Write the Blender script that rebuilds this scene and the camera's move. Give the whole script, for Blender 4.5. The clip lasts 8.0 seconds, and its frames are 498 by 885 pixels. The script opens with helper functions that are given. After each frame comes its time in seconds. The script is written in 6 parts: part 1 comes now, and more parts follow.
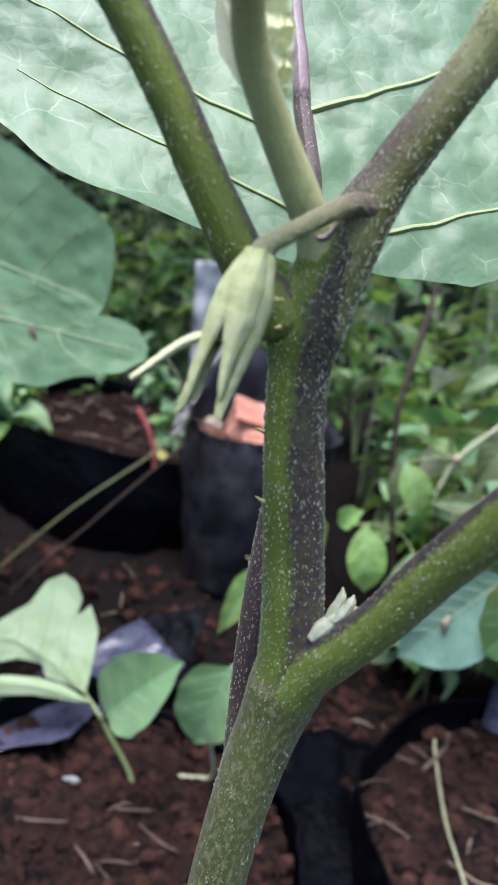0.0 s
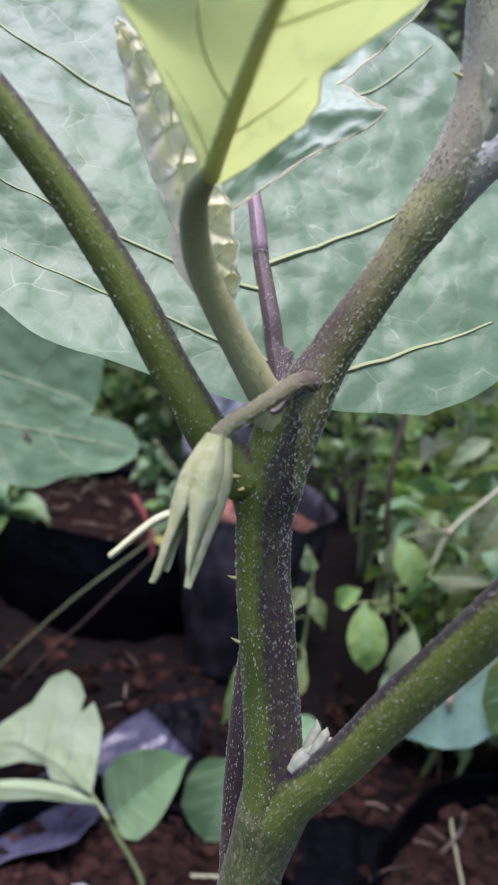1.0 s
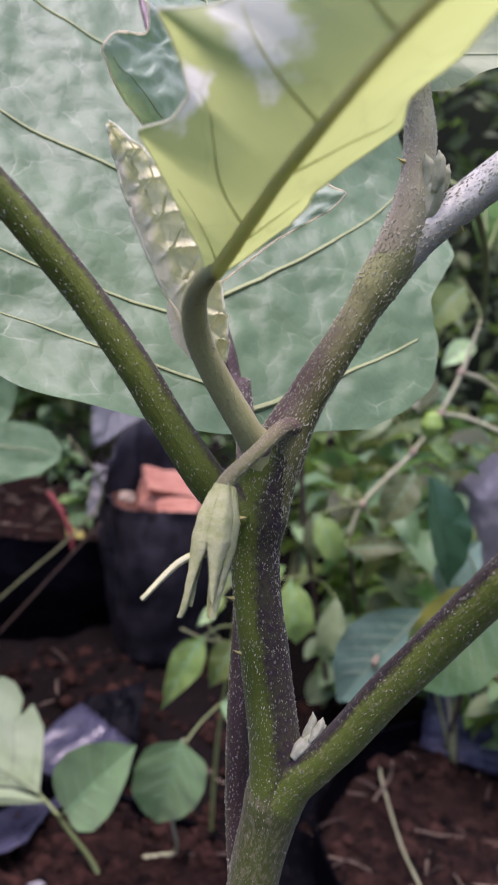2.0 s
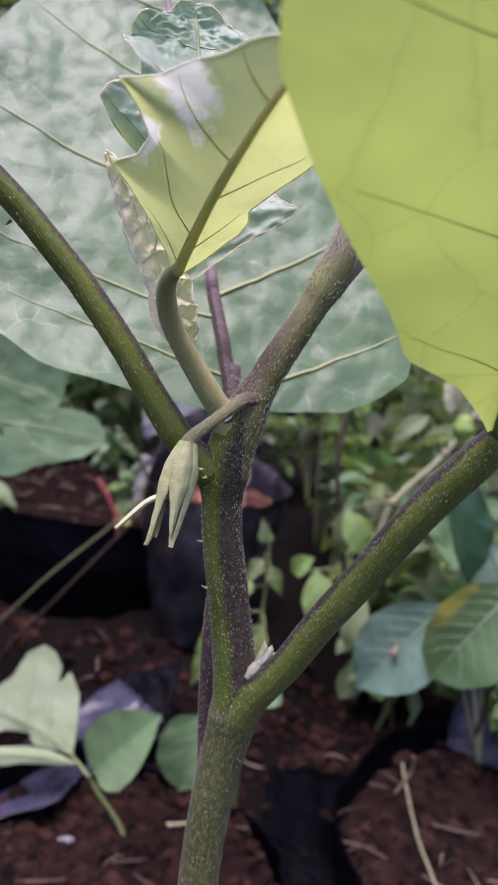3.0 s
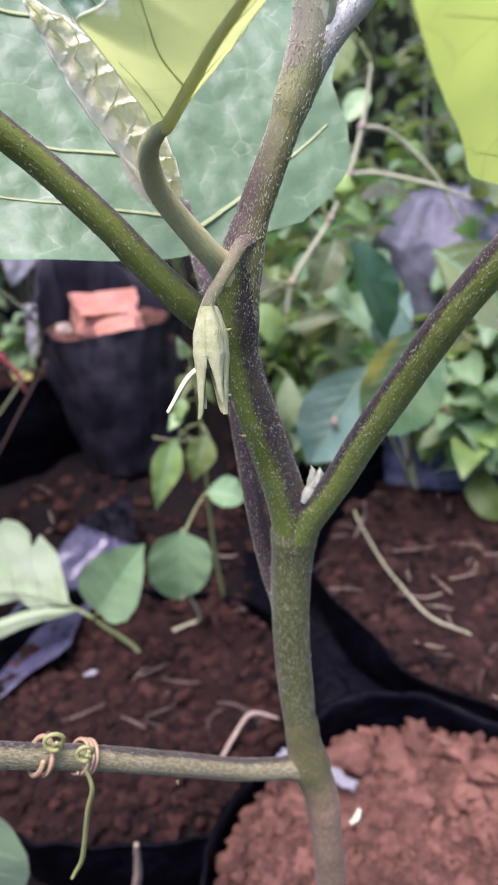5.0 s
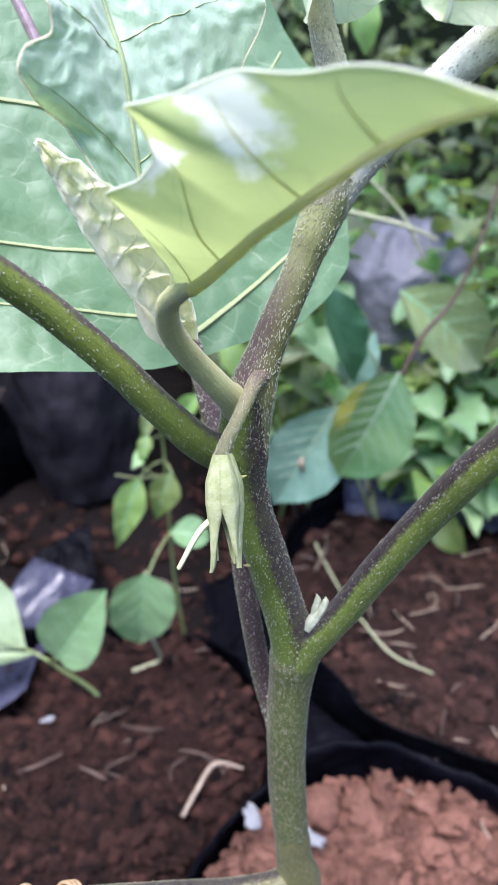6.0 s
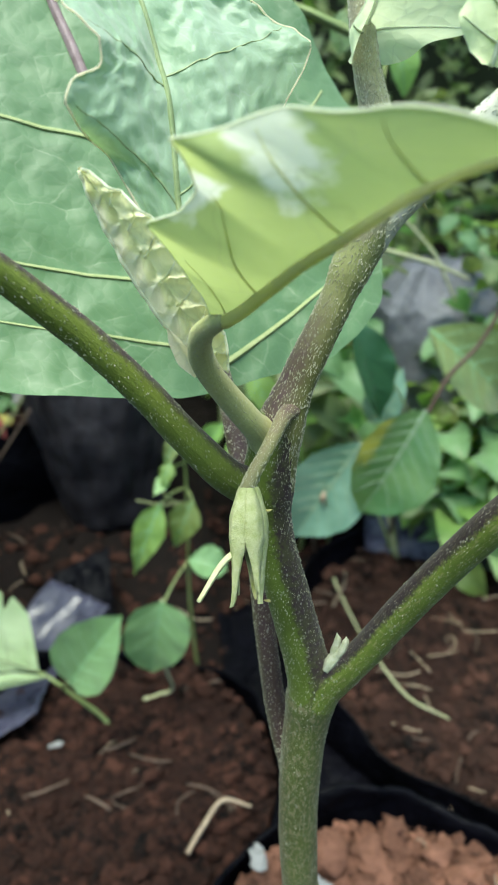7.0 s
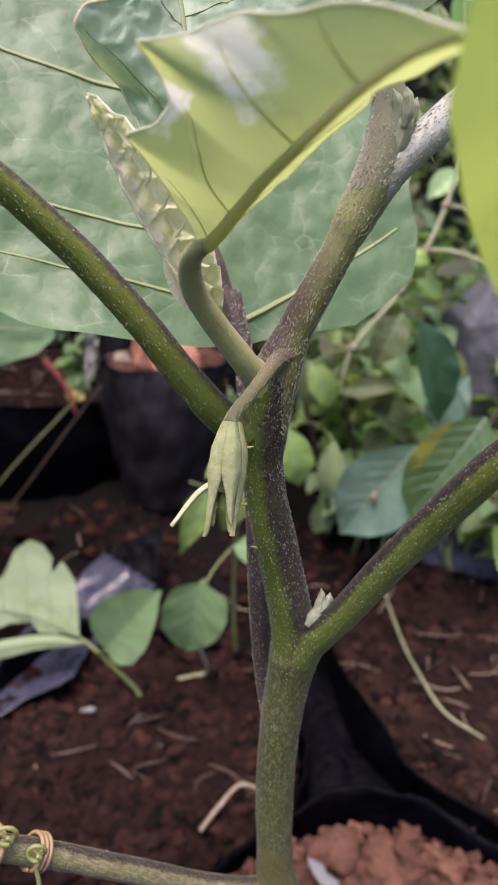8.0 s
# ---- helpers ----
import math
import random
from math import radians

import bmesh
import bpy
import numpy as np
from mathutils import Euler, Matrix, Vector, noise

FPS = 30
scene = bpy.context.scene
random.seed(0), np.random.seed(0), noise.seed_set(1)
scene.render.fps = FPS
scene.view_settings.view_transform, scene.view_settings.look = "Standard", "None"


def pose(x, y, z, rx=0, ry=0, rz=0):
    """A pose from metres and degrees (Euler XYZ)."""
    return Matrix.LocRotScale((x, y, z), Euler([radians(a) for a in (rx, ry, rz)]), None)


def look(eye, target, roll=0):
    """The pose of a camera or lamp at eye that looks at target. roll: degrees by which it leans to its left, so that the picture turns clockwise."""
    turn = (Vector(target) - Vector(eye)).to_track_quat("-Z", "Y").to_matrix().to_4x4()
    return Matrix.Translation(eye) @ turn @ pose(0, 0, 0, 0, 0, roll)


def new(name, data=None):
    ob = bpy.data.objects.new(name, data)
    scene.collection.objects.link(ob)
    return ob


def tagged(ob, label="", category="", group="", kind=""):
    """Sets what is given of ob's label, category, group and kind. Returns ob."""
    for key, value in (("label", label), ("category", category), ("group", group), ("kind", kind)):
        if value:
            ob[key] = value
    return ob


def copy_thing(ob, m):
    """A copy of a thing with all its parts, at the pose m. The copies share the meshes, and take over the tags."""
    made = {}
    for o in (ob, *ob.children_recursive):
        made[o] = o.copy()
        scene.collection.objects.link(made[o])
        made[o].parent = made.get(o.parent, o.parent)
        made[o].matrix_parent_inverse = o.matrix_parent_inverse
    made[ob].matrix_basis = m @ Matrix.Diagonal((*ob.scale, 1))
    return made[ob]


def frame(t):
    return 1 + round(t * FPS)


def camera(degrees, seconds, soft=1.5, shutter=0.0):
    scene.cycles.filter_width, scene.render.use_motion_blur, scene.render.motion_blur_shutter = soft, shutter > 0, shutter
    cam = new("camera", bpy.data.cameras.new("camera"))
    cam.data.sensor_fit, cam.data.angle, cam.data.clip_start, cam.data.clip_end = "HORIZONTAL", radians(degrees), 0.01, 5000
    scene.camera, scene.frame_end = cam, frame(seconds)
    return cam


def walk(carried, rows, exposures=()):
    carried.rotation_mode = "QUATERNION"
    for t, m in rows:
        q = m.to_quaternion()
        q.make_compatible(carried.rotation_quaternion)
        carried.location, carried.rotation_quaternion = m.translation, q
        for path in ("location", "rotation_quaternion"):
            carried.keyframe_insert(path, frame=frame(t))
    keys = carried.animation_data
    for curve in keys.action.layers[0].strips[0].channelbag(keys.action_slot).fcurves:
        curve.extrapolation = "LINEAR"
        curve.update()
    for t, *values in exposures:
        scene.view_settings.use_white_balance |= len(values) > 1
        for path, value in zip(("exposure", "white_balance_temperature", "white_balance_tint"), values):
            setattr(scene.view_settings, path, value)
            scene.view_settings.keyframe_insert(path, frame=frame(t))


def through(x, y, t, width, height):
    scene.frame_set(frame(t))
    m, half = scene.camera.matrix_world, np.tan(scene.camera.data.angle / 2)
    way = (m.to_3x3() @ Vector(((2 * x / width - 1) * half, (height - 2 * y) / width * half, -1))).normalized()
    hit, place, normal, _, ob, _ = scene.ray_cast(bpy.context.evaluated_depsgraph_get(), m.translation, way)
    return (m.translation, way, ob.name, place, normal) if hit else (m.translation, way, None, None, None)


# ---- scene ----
cam = camera(37.2, 8.0)
PATH = [
    (0, (0.201, 0.169, 0.613), (-0.098, 2.081, 0.108), 11.4),
    (0.5, (0.21, 0.173, 0.635), (-0.158, 2.093, 0.213), 9.9),
    (1, (0.206, 0.158, 0.634), (-0.125, 2.103, 0.309), 8.0),
    (1.2, (0.199, 0.144, 0.639), (-0.003, 2.114, 0.353), 5.5),
    (2.3, (0.186, 0.131, 0.65), (0.142, 2.094, 0.271), 5.2),
    (2.5, (0.197, 0.12, 0.65), (0.1, 2.092, 0.33), 5.1),
    (3, (0.214, 0.101, 0.65), (0.006, 2.055, 0.28), 6.7),
    (3.5, (0.203, 0.103, 0.63), (-0.121, 1.968, -0.016), 6.4),
    (4, (0.193, 0.102, 0.65), (-0.016, 1.962, -0.054), 0.1),
    (4.5, (0.188, 0.1, 0.649), (0.23, 1.905, -0.211), -4.2),
    (4.7, (0.182, 0.1, 0.656), (0.253, 1.892, -0.23), -6.7),
    (5.8, (0.159, 0.131, 0.679), (0.386, 1.91, -0.206), -4.7),
    (6, (0.163, 0.133, 0.692), (0.409, 1.909, -0.194), -4.5),
    (6.5, (0.162, 0.133, 0.705), (0.42, 1.928, -0.137), -3.7),
    (7, (0.162, 0.135, 0.692), (0.359, 1.954, -0.117), -2.7),
    (7.5, (0.174, 0.122, 0.674), (0.184, 1.974, -0.081), -0.3),
    (8, (0.183, 0.123, 0.678), (0.175, 1.96, -0.112), 0.3),
]
walk(cam, [(t, look(eye, target, roll)) for t, eye, target, roll in PATH],
     [(0.0, 1.75, 5930, 18), (0.5, 1.55, 5830, 31), (1.2, 1.36, 5980, 34), (2.3, 1.17, 6280, 43), (3.5, 1.37, 6230, 44), (4.7, 1.77, 6130, 40), (5.8, 1.95, 5900, 31), (6.0, 1.99, 5800, 23), (6.5, 2.00, 5750, 2),
      (7.0, 1.63, 6550, -6), (7.4, 1.20, 7050, 24), (8.0, 1.29, 6900, 31)])

cam.data.dof.use_dof, cam.data.dof.focus_distance, cam.data.dof.aperture_fstop = True, 0.185, 26.0

# ---- world and light ----
world = bpy.data.worlds.new("sky")
scene.world = world
world.use_nodes = True
wn = world.node_tree.nodes
sky = wn.new("ShaderNodeTexSky")
sky.sky_type, sky.sun_disc = "NISHITA", False
SUN_EL, SUN_AZ = 76.0, 205.0
sky.sun_elevation, sky.sun_rotation = radians(SUN_EL), radians(SUN_AZ)
world.node_tree.links.new(sky.outputs[0], wn["Background"].inputs[0])
wn["Background"].inputs[1].default_value = 0.118
sun_data = bpy.data.lights.new("sun", "SUN")
sun_data.energy, sun_data.angle, sun_data.color = 2.5, radians(40.0), (1.0, 0.96, 0.90)
sun = new("sun", sun_data)
sun.matrix_world = look((math.sin(radians(SUN_AZ)) * math.cos(radians(SUN_EL)) * 5, math.cos(radians(SUN_AZ)) * math.cos(radians(SUN_EL)) * 5, math.sin(radians(SUN_EL)) * 5), (0, 0, 0))


# ---- materials ----
class Nodes:
    """A short hand for building a node material."""

    def __init__(self, name):
        self.mat = bpy.data.materials.new(name)
        self.mat.use_nodes = True
        self.tree = self.mat.node_tree
        self.out = self.tree.nodes["Material Output"]
        self.bsdf = self.tree.nodes["Principled BSDF"]

    def add(self, kind, **props):
        n = self.tree.nodes.new(kind)
        for k, v in props.items():
            if k == "operation":
                n.operation = v
            elif k == "feature":
                n.feature = v
            else:
                n.inputs[k].default_value = v
        return n

    def link(self, a, b):
        self.tree.links.new(a, b)

    def coords(self, kind="Object"):
        return self.tree.nodes.new("ShaderNodeTexCoord").outputs[kind]

    def noise(self, at, scale, detail=3.0, rough=0.6):
        n = self.add("ShaderNodeTexNoise", Scale=scale, Detail=detail, Roughness=rough)
        self.link(at, n.inputs["Vector"])
        return n.outputs["Fac"]

    def ramp(self, fac, lo, hi):
        n = self.add("ShaderNodeMapRange")
        n.inputs["From Min"].default_value, n.inputs["From Max"].default_value = lo, hi
        self.link(fac, n.inputs["Value"])
        return n.outputs["Result"]

    def math(self, op, a, b=None):
        n = self.add("ShaderNodeMath", operation=op)
        for i, v in enumerate((a, b)):
            if v is None:
                continue
            if isinstance(v, (int, float)):
                n.inputs[i].default_value = v
            else:
                self.link(v, n.inputs[i])
        return n.outputs[0]

    def mix(self, fac, a, b):
        n = self.tree.nodes.new("ShaderNodeMix")
        n.data_type = "RGBA"
        for i, v in ((0, fac), (6, a), (7, b)):
            if isinstance(v, (int, float)):
                n.inputs[i].default_value = v
            elif isinstance(v, tuple):
                n.inputs[i].default_value = (*v, 1)
            else:
                self.link(v, n.inputs[i])
        return n.outputs[2]

    def bump(self, height, strength, distance):
        n = self.add("ShaderNodeBump", Strength=strength, Distance=distance)
        self.link(height, n.inputs["Height"])
        return n.outputs["Normal"]


def leaf_material(name, col, col2, vein, through, cell=70.0, share=0.4, rough=0.5, sheen=0.3, bump=0.6, random_hue=0.0, fuzz=0.0, island=0.0, down=(), down_side=None, warp_by=0.004, fleck_col=(0.86, 0.87, 0.76)):
    """A leaf blade: two greens in patches, a net of pale veins, relief between them, and light that comes through."""
    k = Nodes(name)
    uv = k.coords("UV")
    big, fine = k.noise(uv, 28.0, 3.0), k.noise(uv, 900.0, 2.0)
    warp = k.add("ShaderNodeTexNoise", Scale=170.0, Detail=2.0)
    k.link(uv, warp.inputs["Vector"])
    at = k.tree.nodes.new("ShaderNodeVectorMath")
    at.operation = "MULTIPLY_ADD"
    at.inputs[1].default_value = (warp_by, warp_by, warp_by)
    k.link(warp.outputs["Color"], at.inputs[0])
    k.link(uv, at.inputs[2])
    nets = []
    for scale, w in ((cell, 0.022), (cell * 3.3, 0.05)):
        v = k.add("ShaderNodeTexVoronoi", feature="DISTANCE_TO_EDGE", Scale=scale)
        k.link(at.outputs[0], v.inputs["Vector"])
        nets.append((v.outputs["Distance"], k.ramp(v.outputs["Distance"], w, 0.0)))
    base = k.mix(k.ramp(big, 0.35, 0.7), col, col2)
    if island:
        geo = k.tree.nodes.new("ShaderNodeNewGeometry")
        tone = k.tree.nodes.new("ShaderNodeHueSaturation")
        k.link(k.math("ADD", k.math("MULTIPLY", geo.outputs["Random Per Island"], -0.10), 0.54), tone.inputs["Hue"])
        k.link(k.math("ADD", k.math("MULTIPLY", k.math("POWER", geo.outputs["Random Per Island"], 2.0), island), 0.35), tone.inputs["Value"])
        k.link(base, tone.inputs["Color"])
        base = tone.outputs["Color"]
    if random_hue:
        info = k.tree.nodes.new("ShaderNodeObjectInfo")
        hue = k.tree.nodes.new("ShaderNodeHueSaturation")
        k.link(k.math("ADD", k.math("MULTIPLY", info.outputs["Random"], random_hue), 0.5 - random_hue * 0.5), hue.inputs["Hue"])
        k.link(k.math("ADD", k.math("MULTIPLY", info.outputs["Random"], 1.15), 0.42), hue.inputs["Value"])
        k.link(base, hue.inputs["Color"])
        base = hue.outputs["Color"]
    broken = k.ramp(k.noise(uv, 75.0, 3.0), 0.44, 0.62)
    base = k.mix(k.math("MULTIPLY", nets[1][1], 0.08), base, vein)
    base = k.mix(k.math("MULTIPLY", k.math("MULTIPLY", nets[0][1], broken), 0.5), base, vein)
    base = k.mix(k.math("MULTIPLY", k.ramp(fine, 0.55, 0.75), 0.06 + fuzz), base, vein)
    lit = through
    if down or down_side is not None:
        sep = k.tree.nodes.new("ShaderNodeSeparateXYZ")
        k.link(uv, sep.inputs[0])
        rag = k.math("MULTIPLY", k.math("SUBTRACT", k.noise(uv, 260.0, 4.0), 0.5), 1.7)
        # ragged spots mixed into the colour, among them a painted fleck of sunlight
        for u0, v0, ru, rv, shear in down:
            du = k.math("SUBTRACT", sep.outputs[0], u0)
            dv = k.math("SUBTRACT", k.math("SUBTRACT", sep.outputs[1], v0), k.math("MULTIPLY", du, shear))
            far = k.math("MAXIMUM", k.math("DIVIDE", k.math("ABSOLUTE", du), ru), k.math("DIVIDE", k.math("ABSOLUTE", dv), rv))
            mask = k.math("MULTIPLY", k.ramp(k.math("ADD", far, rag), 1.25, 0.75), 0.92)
            base, lit = k.mix(mask, base, fleck_col), k.mix(mask, lit, tuple(min(1.0, c * 1.07) for c in fleck_col))
        if down_side is not None:
            mask = k.ramp(k.math("ADD", sep.outputs[0], k.math("MULTIPLY", rag, 0.0012)), down_side + 0.0006, down_side - 0.0004)
            base, lit = k.mix(mask, base, (0.90, 0.83, 0.66)), k.mix(mask, lit, (0.95, 0.90, 0.74))
    k.link(base, k.bsdf.inputs["Base Color"])
    k.bsdf.inputs["Roughness"].default_value = rough
    k.bsdf.inputs["Sheen Weight"].default_value = sheen
    k.bsdf.inputs["Sheen Roughness"].default_value = 0.6
    height = k.math("ADD", k.math("MULTIPLY", k.ramp(nets[0][0], 0.0, 0.35), 1.0), k.math("MULTIPLY", k.ramp(nets[1][0], 0.0, 0.3), 0.35))
    normal = k.bump(height, bump, 0.0012)
    k.link(normal, k.bsdf.inputs["Normal"])
    trans = k.tree.nodes.new("ShaderNodeBsdfTranslucent")
    k.link(k.mix(k.math("MULTIPLY", nets[0][1], 0.35), lit, tuple(c * 0.6 for c in through)), trans.inputs["Color"])
    k.link(normal, trans.inputs["Normal"])
    both = k.tree.nodes.new("ShaderNodeMixShader")
    both.inputs[0].default_value = share
    k.link(k.bsdf.outputs[0], both.inputs[1])
    k.link(trans.outputs[0], both.inputs[2])
    k.link(both.outputs[0], k.out.inputs["Surface"])
    return k.mat


def stem_material(name, green, dark, centre, half, soft=25.0, cork=0.0, cork_col=(0.30, 0.25, 0.15), rough=0.5, dots=0.5, sheen=0.06, fade=None):
    """A stem with a dark stripe on one side (angles round the stem, in degrees), corky streaks, pale flecks and fine down."""
    k = Nodes(name)
    uv = k.coords("UV")
    sep = k.tree.nodes.new("ShaderNodeSeparateXYZ")
    k.link(uv, sep.inputs[0])
    obj = k.coords("Object")
    wob, grain = k.noise(obj, 70.0, 2.0), k.noise(obj, 900.0, 2.0)
    ang = k.math("ADD", k.math("MULTIPLY", sep.outputs[0], 360.0), k.math("ADD", k.math("MULTIPLY", k.math("SUBTRACT", wob, 0.5), 30.0), k.math("MULTIPLY", k.math("SUBTRACT", grain, 0.5), 34.0)))
    diff = k.math("ABSOLUTE", k.math("SUBTRACT", k.math("FLOORED_MODULO", k.math("ADD", ang, 540.0 - centre), 360.0), 180.0))
    stripe = k.ramp(diff, half + soft, half - soft)
    blot = k.ramp(k.noise(obj, 420.0, 2.0), 0.38, 0.62)
    green2 = k.mix(k.ramp(k.noise(obj, 60.0), 0.3, 0.7), green, tuple(c * 0.68 for c in green))
    green2 = k.mix(k.math("MULTIPLY", k.ramp(grain, 0.5, 0.72), 0.35), green2, tuple(c * 0.5 for c in green))
    col = k.mix(k.math("MULTIPLY", stripe, k.math("ADD", k.math("MULTIPLY", blot, 0.25), 0.75)), green2, dark)
    long = k.tree.nodes.new("ShaderNodeMapping")
    long.inputs["Scale"].default_value = (38.0, 330.0, 1.0)
    k.link(uv, long.inputs["Vector"])
    streak = k.noise(long.outputs[0], 1.0, 4.0, 0.7)
    if cork:
        col = k.mix(k.math("MULTIPLY", k.ramp(streak, 0.56 - cork * 0.18, 0.64 - cork * 0.1), min(1.0, 0.35 + cork * 0.6)), col, cork_col)
        col = k.mix(k.math("MULTIPLY", stripe, 0.75), col, dark) if half < 60 else col
    if fade:
        along = k.math("ADD", sep.outputs[1], k.math("MULTIPLY", k.math("SUBTRACT", k.math("ADD", k.math("MULTIPLY", wob, 0.5), k.math("MULTIPLY", grain, 0.5)), 0.5), 0.03))
        col = k.mix(k.math("MULTIPLY", k.ramp(along, fade[0], fade[1]), k.math("SUBTRACT", 1.0, k.math("MULTIPLY", k.ramp(grain, 0.45, 0.7), 0.3))), col, fade[2])
    flat = k.tree.nodes.new("ShaderNodeMapping")
    flat.inputs["Scale"].default_value = (1.0, 1.0, 0.6)
    k.link(obj, flat.inputs["Vector"])
    dot = None
    for scale, size in ((720.0, 0.26), (1250.0, 0.26)):
        speck = k.add("ShaderNodeTexVoronoi", feature="F1", Scale=scale)
        k.link(flat.outputs[0], speck.inputs["Vector"])
        one = k.math("MULTIPLY", k.ramp(speck.outputs["Distance"], size, size * 0.55), k.ramp(k.noise(obj, scale * 0.31, 1.0), 0.40, 0.60))
        dot = one if dot is None else k.math("MAXIMUM", dot, one)
    col = k.mix(k.math("MULTIPLY", dot, dots), col, (0.50, 0.49, 0.40))
    k.link(col, k.bsdf.inputs["Base Color"])
    k.bsdf.inputs["Roughness"].default_value = rough
    k.bsdf.inputs["Specular IOR Level"].default_value = 0.3
    k.bsdf.inputs["Sheen Weight"].default_value = sheen
    k.bsdf.inputs["Sheen Roughness"].default_value = 0.5
    k.link(k.bump(k.math("ADD", k.math("MULTIPLY", streak, 0.8), k.math("ADD", k.math("MULTIPLY", dot, 0.6), k.math("MULTIPLY", grain, 0.4))), 0.5, 0.0006), k.bsdf.inputs["Normal"])
    return k.mat


def plain_material(name, col, col2, scale, rough=0.7, rough2=None, bump=0.3, size=0.002, metal=0.0, spec=0.5, fine=6.0):
    """A surface of two tones in patches with relief at two scales."""
    k = Nodes(name)
    obj = k.coords("Object")
    a, b = k.noise(obj, scale, 4.0), k.noise(obj, scale * fine, 4.0)
    both = k.math("ADD", k.math("MULTIPLY", a, 0.65), k.math("MULTIPLY", b, 0.35))
    k.link(k.mix(k.ramp(both, 0.35, 0.65), col, col2), k.bsdf.inputs["Base Color"])
    k.link(k.math("ADD", k.math("MULTIPLY", k.ramp(b, 0.3, 0.7), (rough2 if rough2 is not None else rough) - rough), rough), k.bsdf.inputs["Roughness"])
    k.bsdf.inputs["Specular IOR Level"].default_value = spec
    k.bsdf.inputs["Metallic"].default_value = metal
    k.link(k.bump(both, bump, size), k.bsdf.inputs["Normal"])
    return k.mat


def soil_material(name, dark, light, scale=45.0, span=(0.38, 0.74), patch=0.45):
    """Earth: crumbs of two tones that differ from clod to clod."""
    k = Nodes(name)
    obj = k.coords("Object")
    geo = k.tree.nodes.new("ShaderNodeNewGeometry")
    a, b, c = k.noise(obj, scale, 5.0, 0.7), k.noise(obj, scale * 9, 4.0, 0.7), k.noise(obj, scale * 0.25, 3.0)
    isl = geo.outputs["Random Per Island"]
    fac = k.math("ADD", k.math("MULTIPLY", a, 0.5), k.math("ADD", k.math("MULTIPLY", b, 0.40), k.math("MULTIPLY", isl, 0.20)))
    col = k.mix(k.ramp(fac, *span), dark, light)
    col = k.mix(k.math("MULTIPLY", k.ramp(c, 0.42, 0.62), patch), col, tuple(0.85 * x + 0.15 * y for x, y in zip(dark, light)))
    k.link(col, k.bsdf.inputs["Base Color"])
    k.bsdf.inputs["Roughness"].default_value = 0.92
    k.bsdf.inputs["Specular IOR Level"].default_value = 0.2
    k.link(k.bump(k.math("ADD", a, k.math("MULTIPLY", b, 0.8)), 1.0, 0.006), k.bsdf.inputs["Normal"])
    return k.mat


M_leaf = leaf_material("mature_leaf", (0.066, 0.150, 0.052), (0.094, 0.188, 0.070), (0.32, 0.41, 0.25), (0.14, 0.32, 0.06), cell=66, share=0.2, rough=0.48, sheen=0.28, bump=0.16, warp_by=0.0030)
M_vein = plain_material("leaf_vein", (0.17, 0.23, 0.10), (0.25, 0.30, 0.15), 200, 0.55)
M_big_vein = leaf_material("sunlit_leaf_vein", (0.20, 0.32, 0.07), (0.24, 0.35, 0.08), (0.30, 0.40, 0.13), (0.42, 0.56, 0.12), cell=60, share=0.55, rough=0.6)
M_vein_y = leaf_material("young_leaf_vein", (0.46, 0.49, 0.18), (0.52, 0.54, 0.22), (0.56, 0.57, 0.30), (0.78, 0.80, 0.34), cell=60, share=0.68, rough=0.6)
M_rib_y = leaf_material("young_leaf_midrib", (0.58, 0.60, 0.28), (0.66, 0.67, 0.36), (0.74, 0.74, 0.50), (0.90, 0.90, 0.50), cell=60, share=0.66, rough=0.6, sheen=0.5, fuzz=0.2)
M_vein_back = plain_material("raised_leaf_vein", (0.235, 0.28, 0.125), (0.31, 0.345, 0.17), 200, 0.75, spec=0.2)
# first spot of the young leaf: a bright fleck of sunlight painted in
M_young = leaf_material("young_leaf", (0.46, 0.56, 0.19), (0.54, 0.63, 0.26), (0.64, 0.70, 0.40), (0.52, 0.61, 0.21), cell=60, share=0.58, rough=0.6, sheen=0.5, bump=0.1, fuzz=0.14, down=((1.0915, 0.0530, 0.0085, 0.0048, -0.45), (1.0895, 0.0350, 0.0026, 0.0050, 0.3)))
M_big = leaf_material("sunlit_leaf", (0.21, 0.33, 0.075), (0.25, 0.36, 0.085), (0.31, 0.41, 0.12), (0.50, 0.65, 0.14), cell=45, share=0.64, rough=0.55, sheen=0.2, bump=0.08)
M_crinkle = leaf_material("crinkled_leaf", (0.22, 0.35, 0.20), (0.38, 0.49, 0.37), (0.58, 0.65, 0.55), (0.38, 0.58, 0.24), cell=120, share=0.36, rough=0.46, sheen=0.5, bump=0.16, fuzz=0.18)
M_fold = leaf_material("downy_leaf", (0.74, 0.72, 0.40), (0.86, 0.84, 0.62), (0.94, 0.92, 0.82), (0.97, 0.94, 0.62), cell=170, share=0.70, rough=0.9, sheen=0.2, bump=0.3, fuzz=0.25, down_side=2.5885)
M_pale_young = leaf_material("pale_young_leaf", (0.58, 0.68, 0.42), (0.68, 0.76, 0.54), (0.78, 0.82, 0.68), (0.86, 0.94, 0.62), cell=90, share=0.62, rough=0.55, sheen=0.4, bump=0.2, fuzz=0.1)
M_patch = leaf_material("downy_patch", (0.75, 0.77, 0.60), (0.82, 0.83, 0.70), (0.85, 0.85, 0.75), (0.95, 0.97, 0.80), cell=120, share=0.55, rough=0.7, sheen=0.5, bump=0.1)
